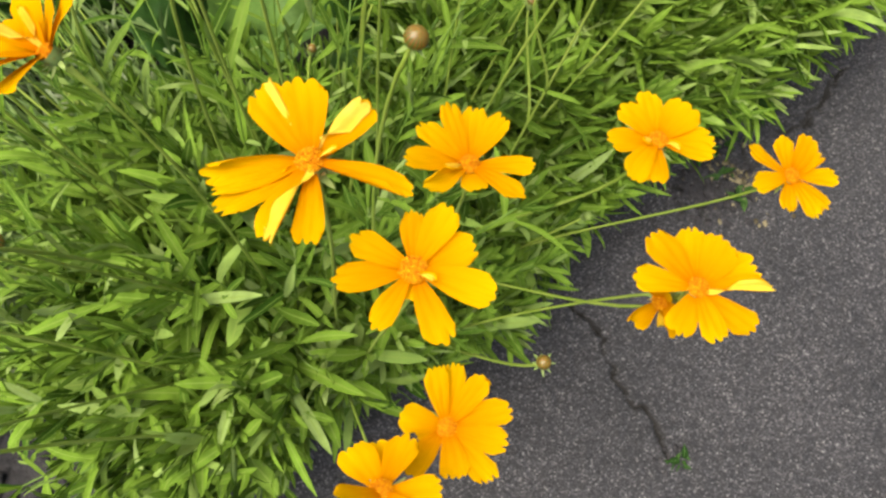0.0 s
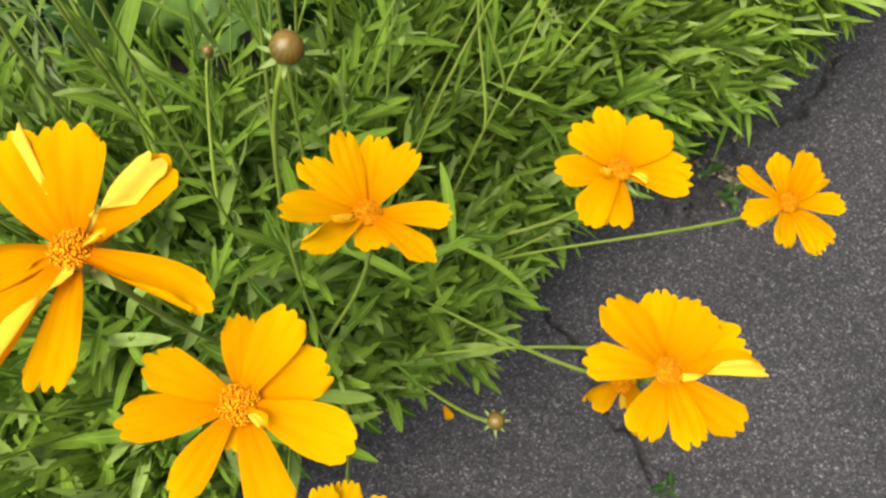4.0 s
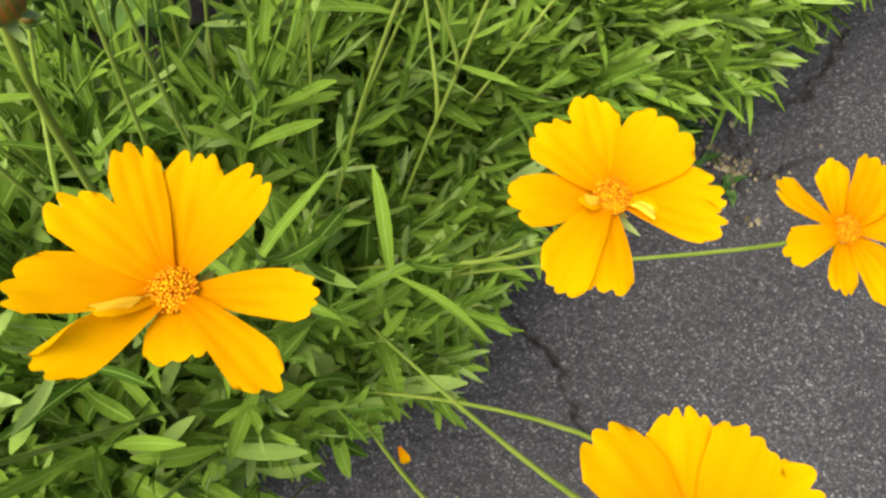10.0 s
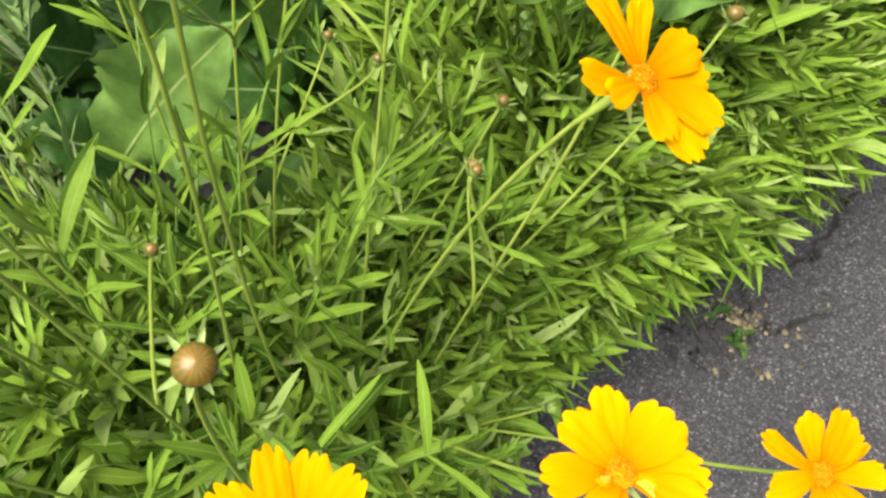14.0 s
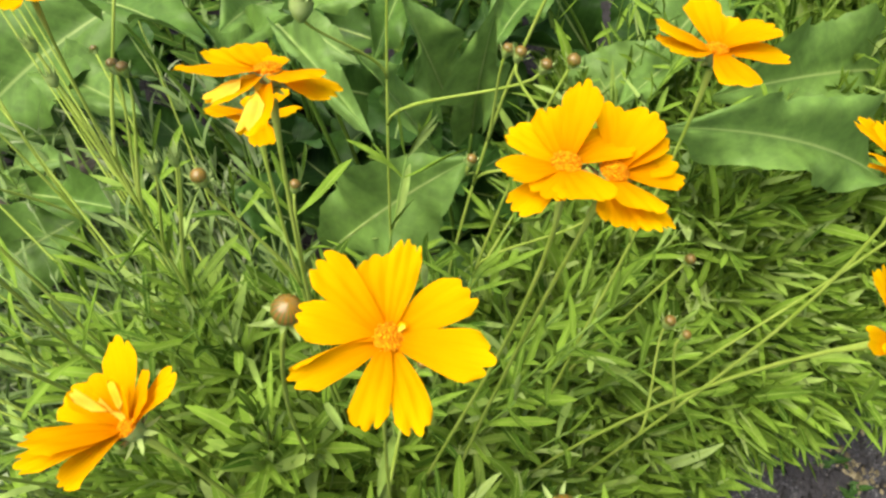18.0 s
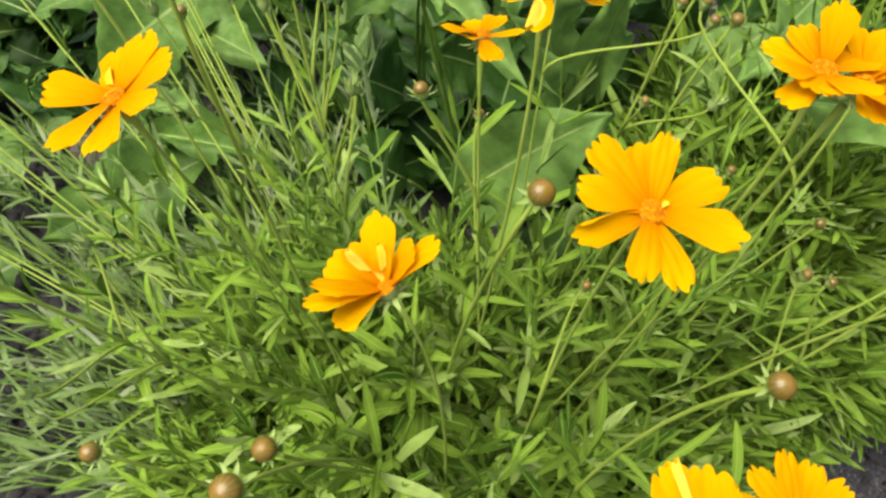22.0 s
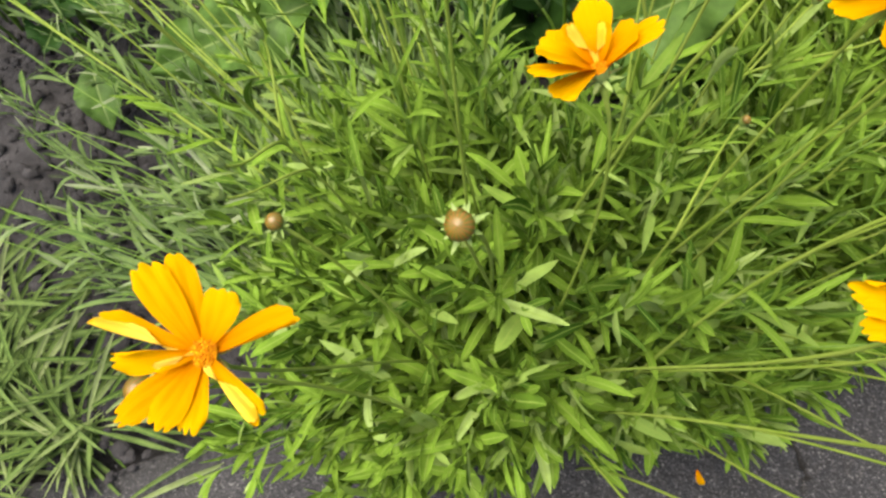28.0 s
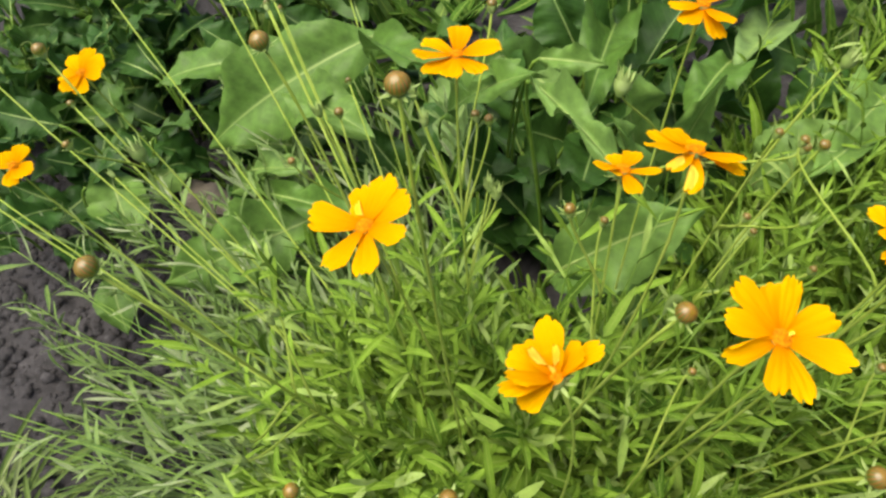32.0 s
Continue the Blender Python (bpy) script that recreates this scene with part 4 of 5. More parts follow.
for root, leaves in (BACK_PLANT, MIDDLE_PLANT, EDGE_PLANT, SOIL_PLANT):
    broad_plant(rr, root, leaves, "broad-leaved weed with large light green leaves and pale midribs")
broad_plant(rr, *DEAD_LEAF, "withered grey-brown broad leaves lying on the soil", dead_leaf)
# weeds that fill the gaps; their dark green carries the shade there
for root, count, low, high in (((-0.15, 0.80, 0), 10, 0.06, 0.18), ((0.14, 0.97, 0), 10, 0.08, 0.20), ((-0.50, 0.84, 0), 8, 0.03, 0.12), ((-0.80, 0.66, 0), 7, 0.02, 0.08), ((-0.70, 1.05, 0), 9, 0.05, 0.16), ((-0.2, 1.12, 0), 11, 0.08, 0.22), ((0.45, 1.12, 0), 9, 0.08, 0.22), ((-1.02, 0.85, 0), 8, 0.04, 0.14), ((-0.16, 0.60, 0), 10, 0.02, 0.10), ((0.00, 0.66, 0), 10, 0.02, 0.10), ((-0.31, 0.62, 0), 9, 0.02, 0.09), ((-0.22, 0.70, 0), 9, 0.03, 0.12), ((0.10, 0.80, 0), 9, 0.03, 0.12), ((-0.42, 0.70, 0), 9, 0.02, 0.08)):
    rows = []
    for k in range(count):
        a = 2.4 * k + rr.uniform(-0.4, 0.4)
        q, L = rr.uniform(0.03, 0.09), rr.uniform(0.10, 0.19)
        rise = rr.uniform(0.1, 1.15)
        base = (root[0] + q * math.cos(a), root[1] + q * math.sin(a), rr.uniform(low, high))
        tip = (base[0] + L * math.cos(a) * math.cos(rise), base[1] + L * math.sin(a) * math.cos(rise), base[2] + L * math.sin(rise) * 0.6)
        rows.append((base, tip, rr.uniform(0.045, 0.085), rr.uniform(0.1, 0.5), (0.5 * math.cos(a + 1.2), 0.5 * math.sin(a + 1.2), 1)))
    broad_plant(rr, root, rows, "leafy weed with wavy broad leaves, shade put into its dark green", shade_dark_weed_leaf)

# low weeds at the far left, shade painted into the same dark green
for root, count in (((-1.15, 0.80), 10), ((-1.05, 0.71), 10), ((-0.95, 0.86), 11), ((-0.97, 0.63), 10), ((-0.86, 0.70), 11), ((-0.83, 0.79), 11), ((-0.75, 0.585), 9), ((-0.72, 0.68), 10), ((-0.78, 0.91), 11), ((-0.90, 0.78), 11), ((-0.62, 0.62), 8), ((-0.60, 0.78), 9), ((-0.76, 0.49), 7), ((-1.10, 0.95), 11), ((-0.62, 0.93), 10), ((-0.88, 0.56), 8), ((-0.84, 0.46), 7), ((-0.95, 0.52), 8)):
    rows = []
    for k in range(count):
        a = 2.4 * k + rr.uniform(-0.4, 0.4)
        q, L, rise = rr.uniform(0.01, 0.07), rr.uniform(0.055, 0.12), rr.uniform(0.0, 1.2)
        base = (root[0] + q * math.cos(a), root[1] + q * math.sin(a), rr.uniform(0.015, 0.13))
        tip = (base[0] + L * math.cos(a) * math.cos(rise), base[1] + L * math.sin(a) * math.cos(rise), base[2] + L * math.sin(rise) * 0.6)
        rows.append((base, tip, rr.uniform(0.035, 0.06), rr.uniform(0.1, 0.5), (0.5 * math.cos(a + 1.2), 0.5 * math.sin(a + 1.2), 1)))
    broad_plant(rr, (*root, 0), rows, "low weed with toothed leaves on the soil, shade put into its dark green", shade_dark_weed_leaf)

# ---- low green undergrowth, grass tuft and small weeds ----
def tufts(name, spots, length, width, rise, mat, label, category, variants=LEAVES):
    mats = []
    for x, y, z, count, spread in spots:
        for k in range(count):
            a, q = rr.uniform(0, 6.28), spread * math.sqrt(rr.random())
            e = rr.uniform(*rise)
            way = Vector((math.cos(a) * math.cos(e), math.sin(a) * math.cos(e), math.sin(e)))
            L, W = length * rr.uniform(0.6, 1.2), width * rr.uniform(0.7, 1.2)
            m = frame_of(way, (0.2, 0, 1)) @ Matrix.Diagonal((W, L, L))
            mats.append([[*m[0], x + q * math.cos(a * 1.7)], [*m[1], y + q * math.sin(a * 1.7)], [*m[2], z]])
    v, f, u = variants[1]
    return tagged(place_many(name, v, f, mats, u, None, mat, "stuff", label), category=category)


spots = []
for k in range(150):
    x, y = rr.uniform(-1.1, 0.75), rr.uniform(0.45, 1.35)
    if over_asphalt(np.array([x]), np.array([y]))[0] < -0.06 and not (x < -0.4 and y < 0.62):
        spots.append((x, y, 0.005, 14 if y > 0.72 or x > 0.05 else 11 if x > -0.25 else 5, 0.06))
tufts("undergrowth", spots, 0.09, 0.02, (0.3, 1.3), under_leaf, "dark green low undergrowth between the plants", "undergrowth")
spots = [(rr.uniform(-0.66, -0.40), rr.uniform(-0.02, 0.17), 0.0, 13, 0.02) for k in range(44)]
spots = [q for q in spots if q[1] < 0.13 - 1.0 * (q[0] + 0.50)]
spots = [q for q in spots if over_asphalt(np.array([q[0]]), np.array([q[1]]))[0] < 0.05]
tufts("grass_tuft", spots, 0.105, 0.0046, (0.15, 0.9), silver_blade, "pale grey-green grass tuft at the asphalt edge", "grass", LEAVES[3:])

# ---- the flowers, each on its own stalk from the clump's root ----
flower((0.0074, 0.2058, 0.5003), (0.071, 0.049, 0.996), (-0.079, 0.269, 0.0),
    [(129, 9, 25.0, 10.9, -0.02, 0), (117, 8, 25.8, 9.3, 0.0, 2), (95, 9, 24.1, 11.6, -0.01, 0), (57, 9, 22.0, 13.3, -0.02, -2), (-24, 10, 30.0, 9.5, -0.03, 1), (-85, 9, 25.3, 7.5, -0.01, 0), (-105, 10, 27.0, 12.3, -0.03, -2), (-140, 7, 27.7, 6.5, 0.02, 0), (-153, 6, 26.0, 5.4, 0.03, 0), (-172, 10, 27.2, 9.2, -0.03, 1), (-4, 32, 9.3, 4.3, 0.01, 2), (-151, 9, 8.7, 4.1, -0.02, 1)], label='large golden coreopsis flower with pale rolled-back petals')
flower((0.0307, 0.1828, 0.4837), (0.070, -0.150, 0.986), (-0.063, 0.245, 0.0),
    [(151, 12, 18.7, 7.7, -0.03, 0), (94, 10, 16.3, 6.3, 0.0, 0), (59, 14, 19.3, 8.7, -0.07, 0), (20, 12, 18.3, 9.0, -0.04, 0), (-19, 13, 23.0, 9.3, -0.06, 0), (-71, 13, 21.8, 8.3, -0.06, 0), (-126, 13, 19.4, 6.6, -0.05, 0), (-173, 12, 21.5, 8.0, -0.04, 0), (-43, 37, 8.7, 4.0, -0.03, 2), (-100, 11, 8.8, 5.2, -0.02, 0)])
flower((0.0439, 0.2362, 0.4385), (0.111, 0.101, 0.989), (-0.059, 0.279, 0.0),
    [(112, 16, 24.9, 7.9, -0.03, 0), (83, 18, 23.3, 9.1, -0.07, 0), (53, 15, 22.8, 8.2, -0.02, 0), (-5, 16, 23.7, 8.0, -0.03, 0), (-42, 16, 25.4, 7.4, -0.03, 0), (-83, 16, 12.7, 9.0, -0.04, 0), (-136, 17, 21.4, 9.3, -0.05, 1), (176, 15, 24.1, 9.9, -0.01, 0), (141, 16, 22.7, 9.1, -0.04, 0), (-148, 41, 13.6, 4.0, -0.04, 2)])
flower((0.1143, 0.2569, 0.4121), (0.151, 0.030, 0.988), (-0.02, 0.355, 0.0),
    [(135, 11, 20.0, 11.3, -0.01, 0), (93, 10, 22.4, 10.2, 0.0, 0), (46, 12, 20.9, 15.1, -0.04, 0), (4, 11, 22.8, 9.9, -0.02, 0), (-23, 9, 21.9, 9.5, 0.02, 0), (-103, 9, 21.6, 10.2, 0.02, 0), (-131, 13, 25.2, 10.2, -0.06, 0), (-177, 13, 21.4, 10.8, -0.05, 0), (-37, 13, 9.5, 8.1, -0.06, 2), (-160, 37, 10.5, 5.0, -0.03, 2)])
flower((0.1820, 0.2632, 0.3639), (0.298, -0.149, 0.943), (0.03, 0.345, 0.0),
    [(154, 4, 25.3, 6.9, 0.03, 0), (101, 7, 19.4, 10.3, -0.02, 0), (55, 4, 23.5, 11.1, 0.03, 0), (24, 6, 21.5, 8.9, 0.0, 1), (0, 6, 23.9, 8.7, -0.0, 0), (-41, 9, 22.8, 8.9, -0.05, 0), (-64, 4, 22.3, 9.1, 0.03, 0), (-109, 10, 17.9, 9.1, -0.07, 0), (-167, 8, 23.4, 9.6, -0.04, 0)])
flower((0.1182, 0.1960, 0.4195), (0.171, -0.000, 0.985), (-0.005, 0.335, 0.0),
    [(128, 11, 24.9, 11.9, -0.05, 0), (92, 7, 23.0, 12.0, 0.02, 0), (52, 11, 21.6, 13.5, -0.05, 0), (20, 7, 24.2, 12.5, 0.02, 0), (-6, 9, 25.9, 12.3, -0.02, 2), (-47, 9, 24.2, 11.0, -0.01, 0), (-80, 7, 21.2, 9.5, 0.01, 0), (-121, 9, 21.0, 10.4, -0.02, 0), (172, 10, 24.9, 9.8, -0.04, 0)])
flower((0.1096, 0.1963, 0.4048), (-0.66, -0.34, 0.67), (-0.021, 0.273, 0.0),
    [(-148, -12, 19.0, 10.4, -0.02, 1), (-31, 41, 19.0, 9.6, 0.0, 0), (87, 49, 19.0, 11.0, -0.03, 0), (-120, -27, 14.8, 7.8, -0.09, 2), (37, 30, 8.0, 5.5, 0.05, 0)], label='small withered yellow flower hanging behind a fresh one')
flower((0.0334, 0.1532, 0.4159), (0.121, -0.171, 0.978), (-0.033, 0.214, 0.0),
    [(104, 21, 22.2, 8.0, -0.06, 0), (79, 17, 22.8, 7.6, 0.01, 0), (51, 20, 22.0, 8.0, -0.03, 0), (18, 18, 23.5, 9.2, 0.0, 0), (-20, 16, 22.1, 8.8, 0.03, 0), (-54, 19, 24.3, 8.8, -0.02, 0), (-80, 19, 18.1, 9.6, -0.02, 0), (-134, 21, 21.0, 8.8, -0.06, 0), (163, 20, 17.0, 9.5, -0.04, 0), (-154, 19, 11.5, 6.9, -0.02, 0)])
flower((0.0156, 0.1329, 0.4346), (-0.025, 0.223, 0.975), (-0.08, 0.246, 0.0),
    [(125, -15, 20.7, 11.8, 0.03, 0), (110, -19, 20.7, 12.0, -0.04, 0), (70, -9, 21.0, 10.3, -0.06, 0), (-9, 17, 20.7, 11.7, 0.05, 0), (-136, 58, 20.7, 11.4, -0.02, 0), (-92, 37, 20.7, 10.5, 0.03, 0), (-50, 24, 20.7, 11.8, -0.09, 0)])
flower((-0.0179, 0.2926, 0.5030), (0.205, -0.103, 0.973), (-0.063, 0.281, 0.0),
    [(146, 12, 26.8, 10.8, -0.07, 0), (114, 9, 22.7, 10.9, -0.02, 0), (89, 9, 26.1, 8.3, -0.02, 0), (47, 11, 25.0, 11.9, -0.06, 0), (-4, 11, 26.8, 13.0, -0.06, 0), (-58, 11, 25.9, 9.2, -0.05, 0), (-91, 10, 24.5, 9.1, -0.03, 0), (-143, 11, 26.4, 10.9, -0.05, 1), (-179, 11, 23.7, 10.6, -0.06, 0), (36, 35, 6.6, 3.9, -0.04, 2)])
flower((-0.092, 0.2687, 0.4689), (-0.396, 0.109, 0.912), (-0.101, 0.262, 0.0),
    [(-120, 39, 28.9, 12.1, -0.07, 0), (-126, 51, 28.1, 13.2, -0.02, 0), (162, 32, 23.4, 12.8, -0.09, 0), (137, 36, 21.5, 12.0, -0.09, 0), (102, 30, 27.1, 13.0, -0.03, 0), (33, 28, 26.7, 11.0, -0.09, 0), (-113, 20, 22.4, 12.1, -0.09, 0), (147, 34, 13.8, 5.7, -0.03, 2), (115, 32, 12.7, 7.2, -0.01, 0), (39, 37, 20.3, 12.3, -0.04, 0), (150, 62, 19.0, 9.0, 0.02, 2), (75, 60, 17.4, 8.0, 0.0, -2)], label='half-closed yellow coreopsis flower tilted on its stalk')
flower((0.0182, 0.3353, 0.5218), (-0.005, 0.091, 0.996), (-0.077, 0.306, 0.0),
    [(144, -8, 20.9, 9.3, 0.03, 0), (-144, 28, 20.9, 9.1, -0.06, 0), (-120, 2, 20.9, 9.2, -0.02, 0), (96, 6, 20.9, 8.7, -0.1, 0), (82, 26, 23.0, 9.6, -0.07, 0), (-76, 19, 16.2, 10.1, 0.03, 0), (-110, 14, 16.8, 9.9, 0.01, 0), (59, -4, 20.9, 9.5, -0.09, 0), (44, -8, 20.9, 9.6, -0.04, 0), (-65, 28, 20.9, 9.9, -0.08, 0), (114, -1, 20.9, 9.2, 0.03, 0)])
flower((0.0298, 0.3387, 0.5164), (0.233, 0.176, 0.956), (-0.044, 0.321, 0.0),
    [(73, 27, 21.2, 11.8, -0.06, 0), (38, 2, 21.2, 10.1, 0.01, 0), (23, -4, 21.2, 11.0, -0.0, 0), (-56, 11, 22.9, 9.9, -0.03, 0), (97, 20, 21.2, 9.8, -0.06, 0), (-83, 13, 21.2, 11.3, -0.09, 0), (57, 9, 21.2, 10.4, 0.06, 0), (-71, 24, 21.2, 11.8, -0.02, 0)])
flower((-0.0616, 0.3525, 0.5255), (-0.05, 0.468, 0.882), (-0.11, 0.342, 0.0),
    [(-136, 8, 24.9, 12.6, 0.04, 0), (159, 11, 22.3, 11.8, 0.03, 0), (136, 10, 18.6, 11.6, 0.04, 0), (88, 26, 8.4, 7.9, -0.03, 0), (-13, -11, 22.3, 13.1, -0.03, 0), (-37, 14, 21.1, 13.4, -0.08, 0), (-118, -11, 22.3, 10.8, 0.04, 2), (-90, -24, 22.3, 11.7, -0.06, 2)], label='drooping orange-yellow coreopsis flower past its best')
flower((-0.0894, 0.3778, 0.4773), (-0.045, 0.363, 0.931), (-0.083, 0.314, 0.0),
    [(-137, 24, 19.0, 9.8, -0.09, 0), (115, 6, 17.6, 10.5, -0.03, 0), (76, 8, 19.0, 10.5, -0.02, 0), (-16, 18, 20.4, 10.1, -0.03, 0), (-56, -16, 19.0, 9.6, 0.04, 0), (-121, 18, 12.2, 10.4, 0.03, 0)])
flower((0.0623, 0.4201, 0.4841), (0.059, 0.25, 0.967), (-0.014, 0.321, 0.0),
    [(-148, 13, 27.2, 15.6, 0.04, 0), (-161, 26, 27.2, 14.4, -0.01, 0), (108, 14, 27.2, 13.3, 0.02, 0), (80, 6, 26.4, 13.5, -0.01, 0), (43, 13, 27.2, 13.3, -0.09, 0), (23, -3, 28.4, 14.7, -0.02, 0), (-73, 2, 27.2, 14.9, 0.03, 0)])
flower((0.1374, 0.4061, 0.4497), (0.113, 0.494, 0.862), (0.012, 0.334, 0.0),
    [(127, 19, 30.6, 14.1, -0.01, 0), (111, 25, 27.6, 14.2, -0.01, 0), (93, 34, 27.6, 14.0, 0.04, 0), (64, 18, 23.4, 13.6, -0.01, 0), (-143, 18, 27.6, 14.4, -0.09, 0), (28, 14, 27.6, 13.6, -0.08, 0), (-65, 10, 27.6, 12.9, -0.1, 0), (-140, 10, 22.3, 13.0, -0.07, 0), (-102, -20, 8.0, 8.4, -0.01, 0), (-83, 5, 14.6, 8.9, -0.02, 0)])
flower((0.1176, 0.3316, 0.4641), (0.543, -0.162, 0.824), (-0.016, 0.34, 0.0),
    [(132, 12, 24.8, 8.8, -0.04, 0), (96, 11, 21.7, 8.1, -0.02, 0), (43, 13, 20.3, 11.3, -0.05, 0), (19, 13, 21.4, 10.3, -0.06, 0), (-17, 9, 22.7, 12.3, 0.01, 0), (-52, 10, 22.8, 13.0, -0.0, 0), (-75, 11, 16.4, 10.6, -0.01, 0), (-162, 11, 22.0, 7.8, -0.01, 0), (-145, 14, 16.7, 7.1, -0.07, 0)], label='yellow coreopsis flower turned sideways over the asphalt edge')
flower((-0.1757, 0.2858, 0.5178), (-0.200, 0.007, 0.980), (-0.15, 0.32, 0.0),
    [(-174, 12, 26.3, 14.9, -0.0, 0), (114, 13, 22.4, 12.5, -0.02, 0), (85, 11, 25.7, 12.9, 0.02, 0), (43, 15, 23.1, 14.8, -0.05, 0), (-14, 11, 23.8, 10.7, 0.02, 0), (-59, 11, 31.2, 10.3, 0.01, 0), (-96, 12, 27.9, 10.7, -0.0, 0), (123, 10, 14.0, 9.5, 0.03, 2)])
flower((-0.1555, 0.1349, 0.4890), (0.140, -0.030, 0.990), (-0.157, 0.251, 0.0),
    [(152, 9, 30.6, 10.2, -0.06, 0), (132, 5, 30.0, 9.5, 0.01, 0), (94, 9, 18.2, 10.2, -0.05, 0), (45, 9, 26.5, 10.7, -0.06, 1), (-32, 8, 24.6, 9.9, -0.04, 2), (-68, 9, 21.7, 7.1, -0.06, 0), (-91, 6, 22.7, 8.7, -0.0, 0), (-118, 5, 26.8, 8.2, 0.01, 0), (-149, 4, 23.7, 8.5, 0.03, 1), (-169, 7, 31.3, 10.6, -0.01, -2), (-138, 34, 13.7, 4.7, -0.05, 2)], label='golden coreopsis flower with twisted pale-edged petals')
flower((-0.1837, 0.4112, 0.4992), (-0.005, 0.264, 0.965), (-0.164, 0.342, 0.0),
    [(-137, 8, 25.6, 10.6, 0.04, 0), (153, 6, 25.6, 11.3, -0.04, 0), (102, 15, 25.6, 12.9, -0.03, 0), (46, 13, 25.6, 12.3, -0.03, 0), (-3, 15, 25.6, 12.7, 0.02, 0), (-39, 9, 25.0, 11.7, -0.09, 0), (-79, -7, 21.8, 11.4, -0.02, 0), (-117, -1, 25.6, 11.2, -0.01, 0)])
flower((-0.0724, 0.5073, 0.4792), (0.114, 0.233, 0.966), (-0.089, 0.385, 0.0),
    [(-141, 0, 23.4, 12.5, 0.01, 0), (-108, -9, 23.4, 13.0, 0.02, 0), (-51, -22, 25.1, 12.2, -0.03, 0), (-44, 6, 23.4, 13.3, -0.04, 0), (140, 9, 23.4, 13.0, 0.06, 0), (99, 20, 23.4, 13.4, -0.01, 0), (61, 15, 23.4, 11.9, -0.0, 0)])
flower((-0.5063, 0.4329, 0.3967), (0.183, -0.246, 0.952), (-0.271, 0.358, 0.0),
    [(-175, -20, 25.6, 13.2, -0.03, 0), (147, -8, 25.6, 12.5, -0.05, 0), (110, -5, 25.6, 12.6, 0.01, 0), (40, 30, 25.6, 14.8, -0.07, 0), (2, 25, 25.6, 12.3, 0.02, 0), (-63, 20, 25.6, 13.2, -0.02, 0), (-93, 26, 25.6, 12.4, -0.07, 0)])
flower((-0.4982, 0.3405, 0.3926), (0.488, -0.201, 0.85), (-0.255, 0.316, 0.0),
    [(104, -17, 20.1, 11.4, 0.05, 0), (11, 37, 20.1, 10.3, -0.0, 0), (-68, 26, 20.1, 10.5, -0.02, 0), (-179, -28, 20.1, 10.4, 0.06, 0), (139, -25, 20.1, 10.9, -0.08, 0), (-33, 39, 20.1, 11.1, 0.05, 0)])

# ---- buds and spent heads ----
bud((0.0742, 0.1983, 0.3003), (0.25, -0.09, 0.96), (-0.004, 0.272, 0.0), 0.0075, 'round')
bud((0.0291, 0.2688, 0.4647), (0.42, -0.11, 0.9), (-0.038, 0.251, 0.0), 0.0084, 'round')
bud((-0.0496, 0.3015, 0.49), (0.33, 0.03, 0.94), (-0.125, 0.322, 0.0), 0.0088, 'round')
bud((-0.1111, 0.1965, 0.4765), (-0.01, -0.43, 0.9), (-0.142, 0.281, 0.0), 0.0092, 'round')
bud((-0.2004, 0.2027, 0.404), (-0.36, -0.17, 0.92), (-0.129, 0.222, 0.0), 0.0080, 'round')
bud((-0.1227, 0.2168, 0.4344), (-0.03, -0.14, 0.99), (-0.122, 0.29, 0.0), 0.0085, 'round')
bud((-0.2825, 0.2385, 0.5101), (-0.46, -0.09, 0.88), (-0.211, 0.297, 0.0), 0.0100, 'round')
bud((-0.1696, 0.3213, 0.5622), (-0.03, 0.12, 0.99), (-0.155, 0.293, 0.0), 0.0100, 'round')
bud((-0.2667, 0.3676, 0.5261), (-0.37, 0.08, 0.92), (-0.181, 0.308, 0.0), 0.0100, 'round')
bud((-0.188, 0.1209, 0.4512), (-0.21, -0.46, 0.86), (-0.122, 0.195, 0.0), 0.0095, 'round')
side_bud((-0.1093, 0.3595, 0.4611), (-0.07, 0.09, 0.99), 0.0080, 'small')
side_bud((-0.0955, 0.3918, 0.4156), (0.19, 0.43, 0.88), 0.0065, 'small')
side_bud((-0.0063, 0.4451, 0.4514), (0.38, 0.35, 0.86), 0.0070, 'small')
side_bud((-0.1796, 0.421, 0.4477), (-0.3, 0.47, 0.83), 0.0070, 'small')
side_bud((-0.0311, 0.3353, 0.3772), (0.42, 0.14, 0.9), 0.0060, 'small')
side_bud((0.0803, 0.3756, 0.3586), (0.52, 0.2, 0.83), 0.0060, 'small')
side_bud((-0.5121, 0.4178, 0.4294), (-0.55, 0.18, 0.82), 0.0100, 'small')
side_bud((-0.3942, 0.3618, 0.4183), (-0.42, 0.18, 0.89), 0.0130, 'spent')
side_bud((-0.4573, 0.3602, 0.4054), (-0.55, -0.03, 0.83), 0.0080, 'small')
side_bud((-0.291, 0.4457, 0.3979), (-0.24, 0.37, 0.9), 0.0070, 'small')
side_bud((-0.2937, 0.3867, 0.4101), (-0.3, 0.09, 0.95), 0.0070, 'small')
side_bud((-0.2105, 0.416, 0.4422), (-0.25, 0.46, 0.85), 0.0070, 'spent')
side_bud((-0.1694, 0.4149, 0.4528), (-0.23, 0.33, 0.91), 0.0070, 'small')
side_bud((-0.1039, 0.4615, 0.4561), (0.12, 0.56, 0.82), 0.0130, 'spent')
side_bud((-0.157, 0.3875, 0.4257), (-0.13, 0.37, 0.92), 0.0075, 'spent')
side_bud((-0.2538, 0.2864, 0.4071), (-0.41, -0.15, 0.9), 0.0065, 'spent')
